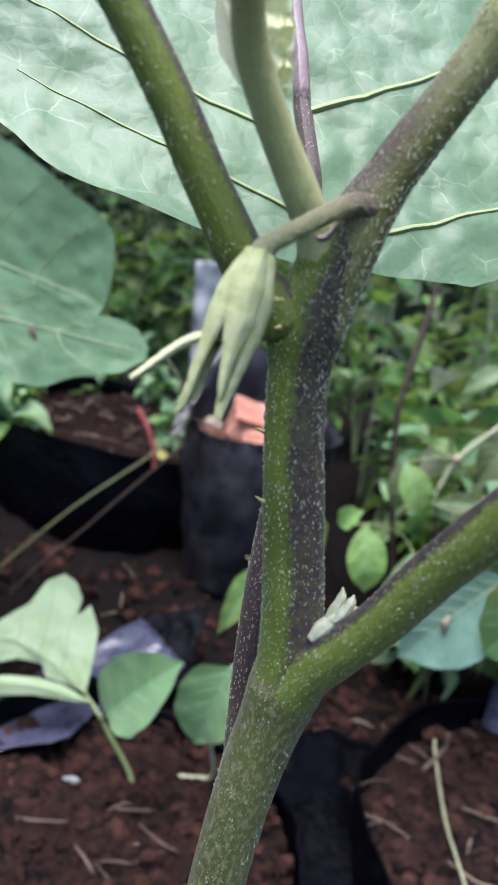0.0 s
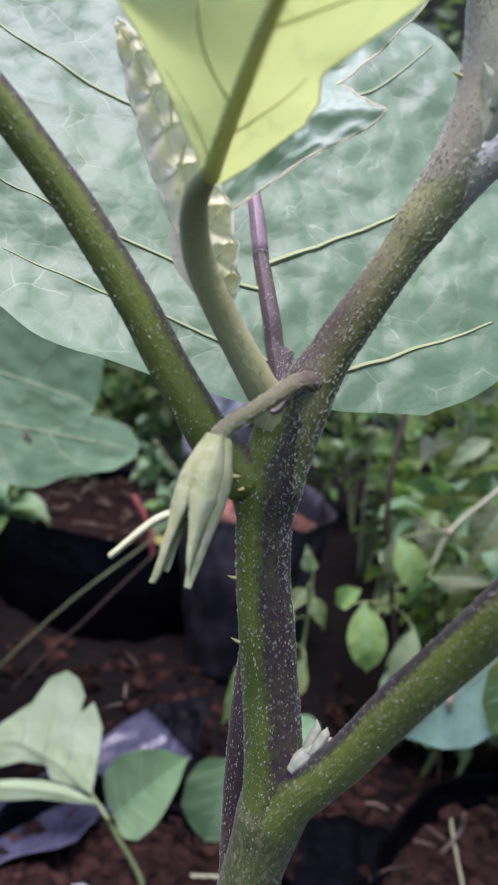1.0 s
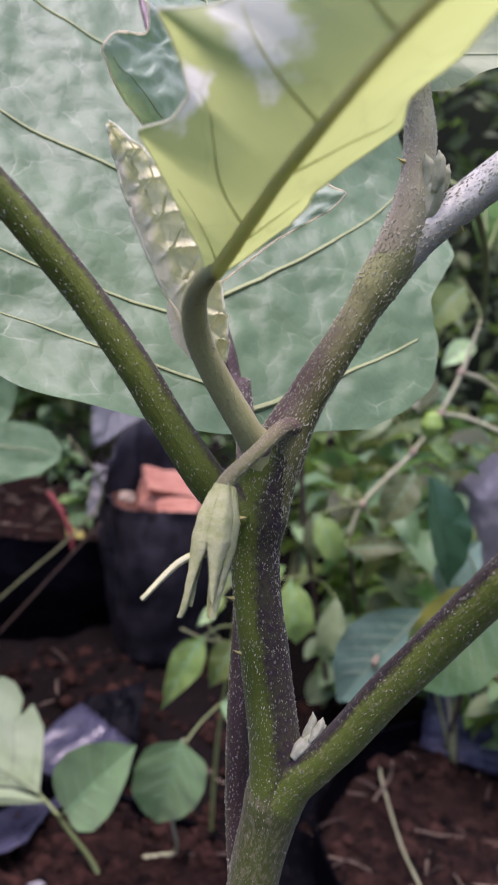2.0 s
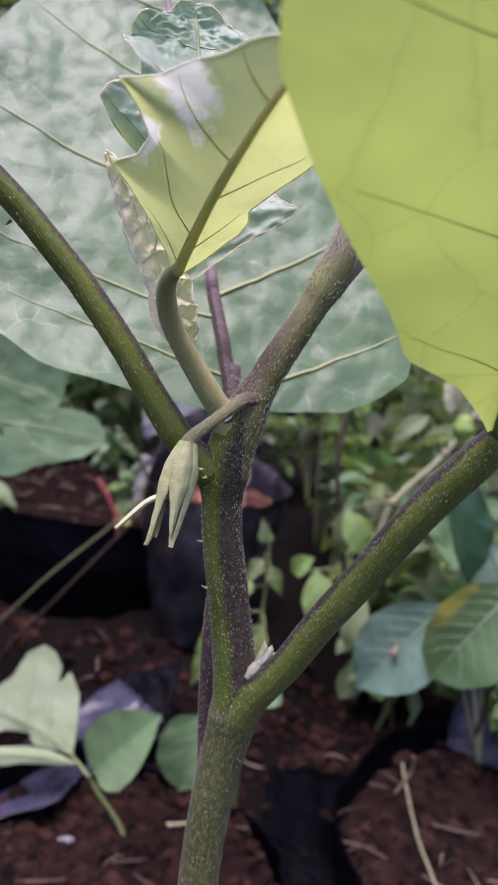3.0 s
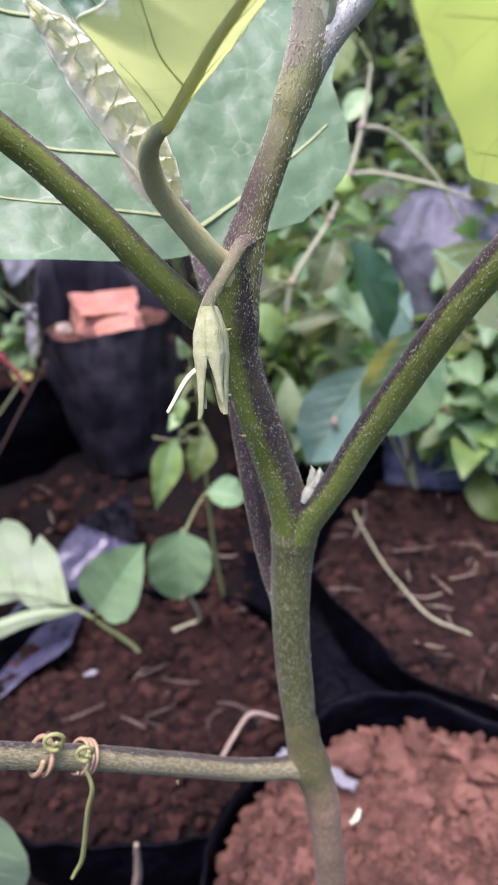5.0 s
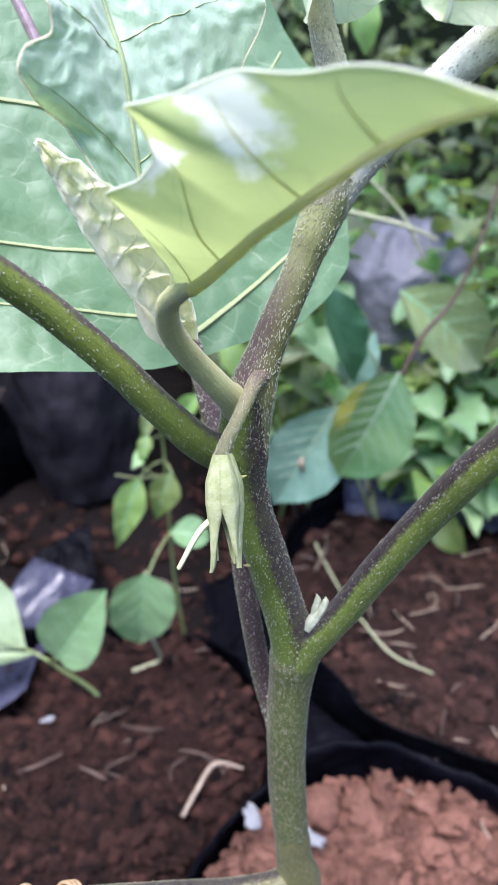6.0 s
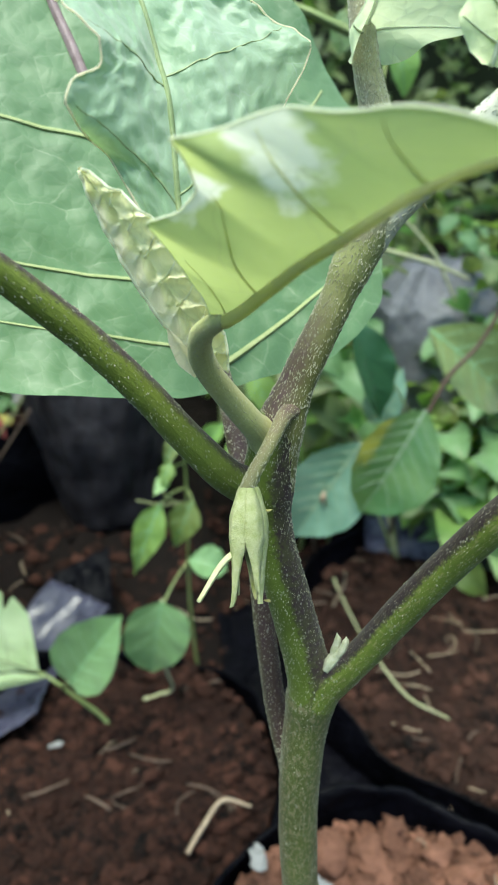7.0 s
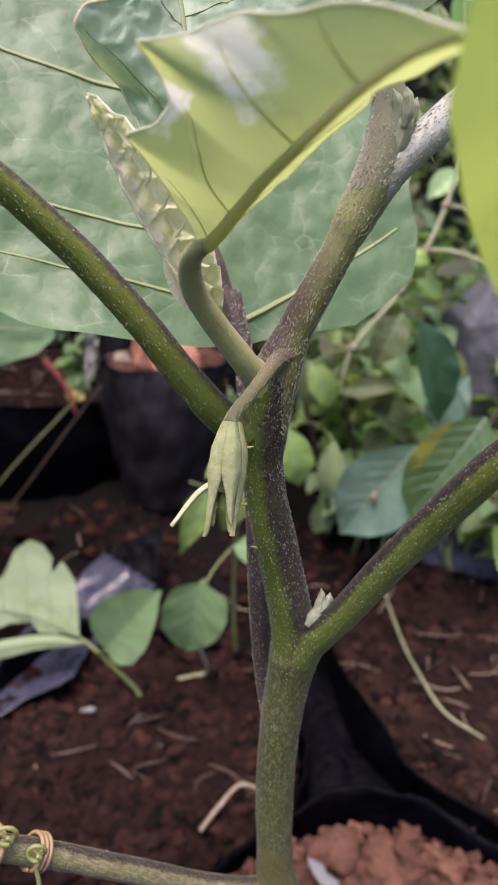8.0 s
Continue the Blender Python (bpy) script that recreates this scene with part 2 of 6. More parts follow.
M_pale = leaf_material("pale_leaf", (0.30, 0.47, 0.19), (0.41, 0.56, 0.29), (0.55, 0.66, 0.42), (0.45, 0.66, 0.2), cell=60, share=0.35, rough=0.5, sheen=0.2, bump=0.3, random_hue=0.03)
M_lobed = leaf_material("pale_lobed_leaf", (0.40, 0.54, 0.26), (0.52, 0.63, 0.38), (0.62, 0.70, 0.50), (0.45, 0.66, 0.2), cell=60, share=0.3, rough=0.5, sheen=0.2, bump=0.2)
M_weed = leaf_material("weed_leaf", (0.14, 0.235, 0.05), (0.26, 0.37, 0.10), (0.32, 0.42, 0.18), (0.34, 0.55, 0.09), cell=110, share=0.38, rough=0.42, sheen=0.1, bump=0.4, random_hue=0.07)
M_seed = leaf_material("seedling_leaf", (0.13, 0.25, 0.09), (0.18, 0.32, 0.135), (0.28, 0.42, 0.2), (0.2, 0.45, 0.08), cell=60, share=0.3, rough=0.45, sheen=0.3, bump=0.12)
M_seed_vein = plain_material("seedling_vein", (0.16, 0.31, 0.14), (0.21, 0.37, 0.19), 100, 0.5)
M_dark = leaf_material("glossy_dark_leaf", (0.025, 0.075, 0.035), (0.04, 0.11, 0.05), (0.08, 0.16, 0.08), (0.08, 0.2, 0.04), cell=60, share=0.15, rough=0.25, sheen=0.0, bump=0.3)
M_blue = leaf_material("bluish_leaf", (0.10, 0.21, 0.15), (0.16, 0.28, 0.2), (0.26, 0.36, 0.28), (0.15, 0.3, 0.1), cell=70, share=0.25, rough=0.4, sheen=0.2, bump=0.3)
M_yellow = leaf_material("yellowed_leaf", (0.42, 0.38, 0.06), (0.5, 0.45, 0.12), (0.55, 0.5, 0.2), (0.6, 0.5, 0.1), cell=70, share=0.3)
M_olive = leaf_material("olive_leaf", (0.09, 0.13, 0.04), (0.14, 0.17, 0.05), (0.2, 0.24, 0.1), (0.22, 0.3, 0.05), cell=60, share=0.35, random_hue=0.04)

M_hedge = leaf_material("hedge_leaf", (0.07, 0.14, 0.035), (0.13, 0.23, 0.065), (0.16, 0.27, 0.1), (0.2, 0.4, 0.05), cell=60, share=0.35, rough=0.5, island=1.3)
# near-black colour that stands for the shade between the hedge leaves
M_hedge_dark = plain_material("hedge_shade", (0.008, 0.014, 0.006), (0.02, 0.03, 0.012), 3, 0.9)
M_cream = leaf_material("cream_leaf", (0.50, 0.50, 0.28), (0.58, 0.58, 0.36), (0.62, 0.62, 0.45), (0.6, 0.62, 0.25), cell=70, share=0.3)
M_varieg = leaf_material("flecked_leaf", (0.055, 0.14, 0.05), (0.11, 0.20, 0.07), (0.20, 0.28, 0.14), (0.3, 0.45, 0.08), cell=60, share=0.3, rough=0.35, sheen=0.1, bump=0.3, down=((2.998, 0.040, 0.012, 0.026, 0.0),), fleck_col=(0.36, 0.35, 0.05))
M_pale_vein = plain_material("pale_vein", (0.15, 0.22, 0.13), (0.20, 0.27, 0.17), 100, 0.5)
M_stem_low = stem_material("old_stem", (0.105, 0.130, 0.030), (0.150, 0.118, 0.070), 200, 70, 45, cork=0.40, cork_col=(0.27, 0.225, 0.13), dots=0.28)
M_stem_base = stem_material("stem_base", (0.33, 0.215, 0.110), (0.19, 0.125, 0.066), 200, 80, 50, cork=0.5, cork_col=(0.45, 0.33, 0.19), dots=0.15, fade=(0.296, 0.316, (0.125, 0.125, 0.04)))
M_stem_up = stem_material("upper_stem", (0.140, 0.185, 0.026), (0.044, 0.027, 0.029), 82, 80, 10, dots=0.42)
M_branch = stem_material("right_petiole", (0.155, 0.205, 0.030), (0.030, 0.019, 0.022), 268, 34, 9, cork=0.18, cork_col=(0.33, 0.29, 0.14), dots=0.32)
M_purple = stem_material("purple_branch", (0.180, 0.185, 0.058), (0.086, 0.052, 0.055), 295, 58, 34, dots=0.5, fade=(0.038, 0.062, (0.27, 0.29, 0.12)))
M_lpet = stem_material("left_petiole", (0.165, 0.210, 0.034), (0.048, 0.030, 0.036), 85, 28, 12, dots=0.22)
M_ypet = stem_material("young_petiole", (0.50, 0.51, 0.21), (0.42, 0.40, 0.18), 90, 40, 30, dots=0.2, sheen=0.15)
M_pale_rib = plain_material("raised_pale_vein", (0.66, 0.70, 0.52), (0.76, 0.78, 0.64), 200, 0.6)
M_rib_pale = plain_material("pale_midrib", (0.16, 0.105, 0.105), (0.27, 0.20, 0.20), 260, 0.4)
M_back = stem_material("dark_petiole", (0.120, 0.105, 0.042), (0.066, 0.040, 0.040), 20, 75, 25, dots=0.5)
M_twig = stem_material("twig", (0.19, 0.18, 0.082), (0.036, 0.027, 0.027), 100, 24, 10, cork=0.55, cork_col=(0.34, 0.31, 0.17), dots=0.25)
# white upper side: pale down, with the glare on it painted in
M_white_stem = stem_material("lit_downy_stem", (0.22, 0.175, 0.18), (0.86, 0.84, 0.72), 0, 95, 40, dots=0.5, sheen=0.7, fade=(0.022, 0.002, (0.26, 0.26, 0.13)))
M_node = stem_material("downy_node", (0.36, 0.37, 0.20), (0.23, 0.20, 0.13), 300, 60, 50, dots=0.6, sheen=0.4)
M_hair = plain_material("plant_hair", (0.33, 0.32, 0.22), (0.46, 0.45, 0.34), 500, 0.8, spec=0.15)
M_calyx = plain_material("calyx", (0.36, 0.39, 0.15), (0.54, 0.54, 0.30), 420, 0.8, bump=0.9, size=0.0008, spec=0.15)
M_stalk = stem_material("flower_stalk", (0.27, 0.28, 0.10), (0.18, 0.16, 0.08), 90, 60, 40, dots=0.2, fade=(0.015, 0.003, (0.11, 0.075, 0.06)))
M_style = plain_material("style", (0.5, 0.5, 0.24), (0.58, 0.57, 0.34), 300, 0.6)
M_bud = plain_material("downy_bud", (0.34, 0.36, 0.20), (0.50, 0.50, 0.36), 500, 0.8, bump=0.5, size=0.0005)
M_prickle = plain_material("prickle", (0.38, 0.36, 0.1), (0.45, 0.36, 0.14), 600, 0.5)
M_tendril = plain_material("dry_tendril", (0.30, 0.18, 0.11), (0.36, 0.26, 0.13), 260, 0.5)
M_tendril_g = plain_material("green_tendril", (0.2, 0.24, 0.07), (0.26, 0.26, 0.1), 260, 0.5)

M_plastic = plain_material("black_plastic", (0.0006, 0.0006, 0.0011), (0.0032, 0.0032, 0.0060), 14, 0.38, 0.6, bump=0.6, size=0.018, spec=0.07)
# the flaps' bluish sky sheen is put into this base colour
M_plastic_grey = plain_material("bluish_sheen_plastic", (0.030, 0.030, 0.050), (0.075, 0.075, 0.118), 12, 0.20, 0.42, bump=0.35, size=0.006)
M_dusty = plain_material("dusty_plastic", (0.008, 0.0075, 0.010), (0.042, 0.037, 0.045), 26, 0.35, 0.65, bump=0.35, size=0.006, spec=0.3)
M_sack = plain_material("grey_sack", (0.10, 0.10, 0.115), (0.19, 0.19, 0.215), 14, 0.45, bump=0.9, size=0.015)
M_sack_w = plain_material("white_sack", (0.30, 0.29, 0.26), (0.52, 0.50, 0.46), 14, 0.5, bump=0.7, size=0.012)
M_brick = plain_material("brick", (0.38, 0.14, 0.085), (0.58, 0.29, 0.20), 34, 0.85, bump=0.8, size=0.004)
M_soil_red = soil_material("red_soil", (0.018, 0.008, 0.0045), (0.47, 0.225, 0.15), 70, (0.35, 0.74))
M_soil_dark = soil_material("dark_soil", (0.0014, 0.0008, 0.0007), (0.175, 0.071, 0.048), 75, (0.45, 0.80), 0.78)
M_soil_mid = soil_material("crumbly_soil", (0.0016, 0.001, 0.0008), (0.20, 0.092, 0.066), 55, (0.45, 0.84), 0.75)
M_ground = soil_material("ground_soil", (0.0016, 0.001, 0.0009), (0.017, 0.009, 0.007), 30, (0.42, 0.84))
M_straw = plain_material("straw", (0.22, 0.16, 0.11), (0.38, 0.30, 0.21), 90, 0.75)
M_twig_dry = plain_material("dry_twig", (0.06, 0.038, 0.027), (0.12, 0.08, 0.058), 80, 0.8)
M_brown = plain_material("brown_twig", (0.15, 0.085, 0.055), (0.24, 0.14, 0.09), 80, 0.8)
M_vine = plain_material("vine", (0.12, 0.15, 0.06), (0.21, 0.21, 0.11), 60, 0.6)
M_vine_pale = plain_material("pale_vine", (0.36, 0.38, 0.2), (0.44, 0.44, 0.28), 60, 0.6)
M_weed_stem = plain_material("weed_stem", (0.16, 0.22, 0.07), (0.24, 0.28, 0.11), 60, 0.55)
M_red = plain_material("red_string", (0.28, 0.05, 0.05), (0.38, 0.10, 0.09), 200, 0.6)
M_white = plain_material("white_bit", (0.14, 0.14, 0.14), (0.28, 0.28, 0.28), 80, 0.6)
M_fruit = plain_material("green_fruit", (0.22, 0.36, 0.06), (0.28, 0.42, 0.1), 40, 0.3)


# ---- building helpers ----
def mesh_from(name, verts, faces, mat, uvs=None, smooth=True):
    me = bpy.data.meshes.new(name)
    me.from_pydata([tuple(v) for v in verts], [], faces)
    if uvs is not None:
        layer = me.uv_layers.new(name="UVMap")
        idx = np.empty(len(me.loops), dtype=np.int32)
        me.loops.foreach_get("vertex_index", idx)
        layer.data.foreach_set("uv", np.asarray(uvs, dtype=np.float32)[idx].ravel())
    me.polygons.foreach_set("use_smooth", [smooth] * len(me.polygons))
    if mat is not None:
        me.materials.append(mat)
    me.update()
    return me


def thing(name, at, label, category, group="", kind=""):
    ob = new(name)
    ob.empty_display_size = 0.01
    ob.location = at
    return tagged(ob, label, category, group, kind)


def part(name, me, parent, label="", kind=""):
    """A mesh in world places as a part of a thing (or of a part)."""
    ob = new(name, me)
    ob.parent = parent
    top = parent
    while top.parent is not None:
        top = top.parent
    if parent is top:
        ob.matrix_parent_inverse = Matrix.Translation(-top.location)
    return tagged(ob, label, "", "", kind)


def single(name, me, label, category, group="", kind=""):
    """A thing of one mesh, its origin moved to the middle of its base."""
    co = np.empty(len(me.vertices) * 3)
    me.vertices.foreach_get("co", co)
    co = co.reshape(-1, 3)
    base = np.array([(co[:, 0].min() + co[:, 0].max()) / 2, (co[:, 1].min() + co[:, 1].max()) / 2, co[:, 2].min()])
    me.vertices.foreach_set("co", (co - base).ravel())
    me.update()
    ob = new(name, me)
    ob.location = base
    return tagged(ob, label, category, group, kind)


def spline(points, values, n):
    """Catmull-Rom through the points; n samples, with the values that go with them."""
    p = np.array(points, float)
    v = np.array(values, float)
    p = np.vstack([2 * p[0] - p[1], p, 2 * p[-1] - p[-2]])
    v = np.concatenate([[v[0]], v, [v[-1]]])
    m = len(p) - 3
    out, val = [], []
    for t in np.linspace(0, m, n):
        i = min(int(t), m - 1)
        f = t - i
        a, b, c, d = p[i:i + 4]
        out.append(0.5 * (2 * b + (c - a) * f + (2 * a - 5 * b + 4 * c - d) * f * f + (3 * b - a - 3 * c + d) * f ** 3))
        val.append(v[i + 1] + (v[i + 2] - v[i + 1]) * f * f * (3 - 2 * f))
    return np.array(out), np.array(val)


def unit(v):
    v = np.asarray(v, float)
    return v / (np.linalg.norm(v) + 1e-12)


def sweep_data(points, radii, n=24, sides=12, ref=(0, -1, 0), wobble=0.0, seed=0, ends=True):
    """Verts, faces and uvs of a round bar along a spline; the angle is counted from ref."""
    c, r = spline(points, radii, n)
    verts, faces, uvs = [], [], []
    t = np.gradient(c, axis=0)
    run = np.concatenate([[0], np.cumsum(np.linalg.norm(np.diff(c, axis=0), axis=1))])
    a = np.asarray(ref, float)
    for i in range(n):
        ti = unit(t[i])
        a = unit(a - ti * (a @ ti))
        b = np.cross(ti, a)
        for j in range(sides + 1):
            th = 2 * math.pi * j / sides
            rr = r[i] * (1 + wobble * noise.noise((th_x(th) * 1.7 + seed, th_y(th) * 1.7, run[i] * 90)))
            verts.append(c[i] + rr * (a * math.cos(th) + b * math.sin(th)))
            uvs.append((j / sides, run[i]))
    w = sides + 1
    for i in range(n - 1):
        for j in range(sides):
            faces.append((i * w + j, i * w + j + 1, (i + 1) * w + j + 1, (i + 1) * w + j))
    if ends:
        for i in (0, n - 1):
            verts.append(c[i] + unit(t[i]) * r[i] * (0.5 if i else -0.3))
            uvs.append((0, run[i]))
            k = len(verts) - 1
            for j in range(sides):
                f = (i * w + j, i * w + j + 1, k)
                faces.append(f if i else f[::-1])
    return verts, faces, uvs


def th_x(th):
    return math.cos(th)


def th_y(th):
    return math.sin(th)


def bar(name, points, radii, mat, n=24, sides=12, ref=(0, -1, 0), wobble=0.0, seed=0):
    if isinstance(radii, (int, float)):
        radii = [radii] * len(points)
    v, f, u = sweep_data(points, radii, n, sides, ref, wobble, seed)
    return mesh_from(name, v, f, mat, u)


class Axis:
    """The middle line and radius of a stem, from which the distance to its skin is told."""

    def __init__(self, points, radii):
        self.c, self.r = spline(points, radii, 160)

    def off(self, p):
        return (np.linalg.norm(p[:, None] - self.c[None], axis=2) - self.r[None]).min(axis=1)


def web(points, own, others, reach=0.0045):
    """How far each place on a stem is pushed outwards where another stem comes close, so that the two flow together."""
    p = np.array(points, float)
    push = np.zeros(len(p))
    for o in others:
        h = np.clip(1 - np.maximum(o.off(p), 0) / reach, 0, 1)
        push = np.maximum(push, h * h * reach / 4)
    mid = own.c[np.linalg.norm(p[:, None] - own.c[None], axis=2).argmin(axis=1)]
    out = p - mid
    return out / (np.linalg.norm(out, axis=1)[:, None] + 1e-9) * push[:, None]


def bars(name, lists, mat, sides=6, n=10):
    """Several thin bars in one mesh (stuff that nobody counts)."""
    V, F, U = [], [], []
    for pts, rad in lists:
        v, f, u = sweep_data(pts, rad, n, sides)
        F += [tuple(i + len(V) for i in q) for q in f]
        V += v
        U += u
    return mesh_from(name, V, F, mat, U)


def hairs(name, points, radii, count, size, seed, mat, ref=(0, -1, 0), long=1.0, others=()):
    """Short stellate hairs standing on a stem: small four-sided spikes."""
    rng = np.random.RandomState(seed)
    c, r = spline(points, radii, 60)
    t = np.gradient(c, axis=0)
    V, F = [], []
    for _ in range(count):
        f = rng.uniform(0, 58.999)
        i = int(f)
        f -= i
        p, rr, ti = c[i] * (1 - f) + c[i + 1] * f, r[i] * (1 - f) + r[i + 1] * f, unit(t[i])
        a = unit(np.asarray(ref) - ti * (np.asarray(ref) @ ti))
        b = np.cross(ti, a)
        th = rng.uniform(0, 2 * math.pi)
        o = a * math.cos(th) + b * math.sin(th)
        s = -a * math.sin(th) + b * math.cos(th)
        z = size * rng.uniform(0.5, 1.25)
        q = p + o * rr * 0.985
        e1 = s * z * rng.uniform(0.35, 0.7)
        e2 = ti * z * rng.uniform(0.5, 2.0)
        k = len(V)
        V += [q - e1, q - e2, q + e1, q + e2, q + o * z * long]
        F += [(k, k + 1, k + 4), (k + 1, k + 2, k + 4), (k + 2, k + 3, k + 4), (k + 3, k, k + 4)]
    if others:
        V = np.array(V)
        V += np.repeat(web(V[::5], Axis(points, radii), others), 5, axis=0)
    return mesh_from(name, V, F, mat, smooth=False)


class Blade:
    """A leaf blade: a midrib, the ways to its left and right edges, and half widths at stations along it."""

    def __init__(self, mid, left, right, stations, lean=(0.0, 0.0), cup=0.0, ruffle=0.0, waves=7.0, quilt=0.0, seed=0, curl=0.0, edge_left=None, edge_right=None, ruffle_sides=(1.0, 1.0), pleat=0.0, pucker=0.0, pucker_size=0.004):
        self.ruffle_sides, self.pleat, self.pucker, self.fine = ruffle_sides, pleat, pucker, 1 / pucker_size
        self.c, _ = spline(mid, [0] * len(mid), 200)
        self.t = np.gradient(self.c, axis=0)
        self.left, self.right = unit(left), unit(right)
        st = np.array(stations, float)
        ss = np.linspace(0, 1, 400)
        self.ss = ss
        self.wl, self.wr = np.interp(ss, st[:, 0], st[:, 1]), np.interp(ss, st[:, 0], st[:, 2])
        ker = np.hanning(15)
        ker /= ker.sum()
        self.wl, self.wr = (np.convolve(np.pad(w, 7, mode="edge"), ker, mode="valid") for w in (self.wl, self.wr))
        self.lean, self.cup, self.ruffle, self.waves, self.quilt, self.seed, self.curl = lean, cup, ruffle, waves, quilt, seed, curl
        self.length = np.linalg.norm(np.diff(self.c, axis=0), axis=1).sum()
        self.edges = [None if e is None else (np.array([p[0] for p in e]), np.array([p[1] for p in e])) for e in (edge_left, edge_right)]

    def at(self, s, q):
        """The place at s along the midrib (0 to 1) and q across (-1 left edge, 1 right edge)."""
        i = min(max(s, 0), 1) * 199
        k = min(int(i), 198)
        c = self.c[k] + (self.c[k + 1] - self.c[k]) * (i - k)
        t = unit(self.t[k])
        side = self.left if q < 0 else self.right
        side = unit(side - t * (side @ t))
        w = np.interp(s, self.ss, self.wl if q < 0 else self.wr)
        n = unit(np.cross(self.right - self.left, t))
        a = abs(q)
        edge = self.edges[0 if q < 0 else 1]
        if edge is None:
            p = c + side * a * w + t * (self.lean[0] if q < 0 else self.lean[1]) * a * w
        else:
            rim = np.array([np.interp(s, edge[0], edge[1][:, i]) for i in range(3)])
            w = np.linalg.norm(rim - c)
            p = c + (rim - c) * a
        h = self.cup * a * a * w - self.curl * a ** 3 * w
        h += self.ruffle * self.ruffle_sides[0 if q < 0 else 1] * a * a * math.sin(s * self.waves * 6.283 + (0 if q < 0 else 1.7) + self.seed)
        if self.pleat:
            h += self.pleat * (min(1.0, a * 1.6) if q > 0 else min(1.0, 2.2 * (1 - a)) * 0.8) * (abs(math.sin(s * self.waves * 3.1416 + 0.8 * a)) - 0.5)
        h += self.quilt * (noise.noise((s * self.length * 55 + self.seed, q * w * 55, 3.1)) + 0.5 * noise.noise((s * self.length * 130, q * w * 130, self.seed)))
        if self.pucker:
            h += self.pucker * min(1.0, 8 * a) * (0.5 - abs(noise.noise((s * self.length * self.fine + self.seed, q * w * self.fine, 7.7))) * 2 + 0.4 * noise.noise((s * self.length * self.fine * 2.3, q * w * self.fine * 2.3, self.seed)))
        return p + n * h

    def mesh(self, name, mat, rows=44, cols=12, fray=0.0):
        V, U, F = [], [], []
        for i in range(rows + 1):
            s = i / rows
            for j in range(-cols, cols + 1):
                q = j / cols
                w = np.interp(s, self.ss, self.wl if q < 0 else self.wr)
                e = 1 + fray * noise.noise((s * 23 + self.seed, 5.0 if q < 0 else 9.0, 0.3)) * abs(q) ** 4
                V.append(self.at(s, q * e))
                if self.edges[0 if q < 0 else 1] is not None:
                    w = np.linalg.norm(self.at(s, math.copysign(1, q)) - self.at(s, 1e-6))
                U.append((q * w + 0.37 * self.seed, s * self.length))
        w = 2 * cols + 1
        for i in range(rows):
            for j in range(2 * cols):
                F.append((i * w + j, i * w + j + 1, (i + 1) * w + j + 1, (i + 1) * w + j))
        return mesh_from(name, V, F, mat, U)

    def rib(self, name, mat, r0, r1, s0=0.0, s1=0.97):
        pts = [self.at(s0 + (s1 - s0) * i / 35, 1e-6) for i in range(36)]
        return bar(name, pts, list(np.linspace(r0, r1, 36)), mat, 50, 8)

    def margin(self, name, mat, r, side, s0=0.02, s1=0.99):
        """The thick pale margin along one edge."""
        pts = [self.at(s0 + (s1 - s0) * i / 59, side) for i in range(60)]
        return bar(name, pts, [r] * 60, mat, 90, 6)

    def vein(self, name, mat, s, side, reach, rise, r):
        pts = [self.at(min(1, s + rise * (k / 27) ** 1.25), side * reach * k / 27 + side * 1e-6) for k in range(28)]
        return bar(name, pts, list(np.linspace(r, r * 0.3, 28)), mat, 32, 6)


# ---- ground ----
def height(x, y):
    """The lie of the ground: level near the plant, rising gently behind."""
    far = min(max((x - 0.18) / 0.1, 0), 1)
    f = min(max((y - 0.75 - 0.5 * far) / 0.5, 0), 1)
    return 0.02 + 0.12 * f * f * (3 - 2 * f)


def ground_sheet():
    V, F = [], []
    xs = np.concatenate([-np.geomspace(60, 1.3, 12), np.linspace(-1.2, 1.6, 141), np.geomspace(1.7, 60, 12)])
    ys = np.concatenate([-np.geomspace(60, 0.6, 10), np.linspace(-0.5, 2.2, 136), np.geomspace(2.3, 60, 12)])
    for y in ys:
        for x in xs:
            near = max(0.0, 1 - max(abs(x - 0.2) - 1.4, abs(y - 0.85) - 1.3, 0) * 2)
            z = height(x, y) + near * (0.014 * noise.noise((x * 9, y * 9, 0)) + 0.010 * noise.noise((x * 28, y * 28, 4)) + 0.006 * noise.noise((x * 70, y * 70, 7)))
            V.append((x, y, z))
    w = len(xs)
    for j in range(len(ys) - 1):
        for i in range(w - 1):
            F.append((j * w + i, j * w + i + 1, (j + 1) * w + i + 1, (j + 1) * w + i))
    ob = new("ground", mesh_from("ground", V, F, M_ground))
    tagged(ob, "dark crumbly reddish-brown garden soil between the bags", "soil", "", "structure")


ground_sheet()


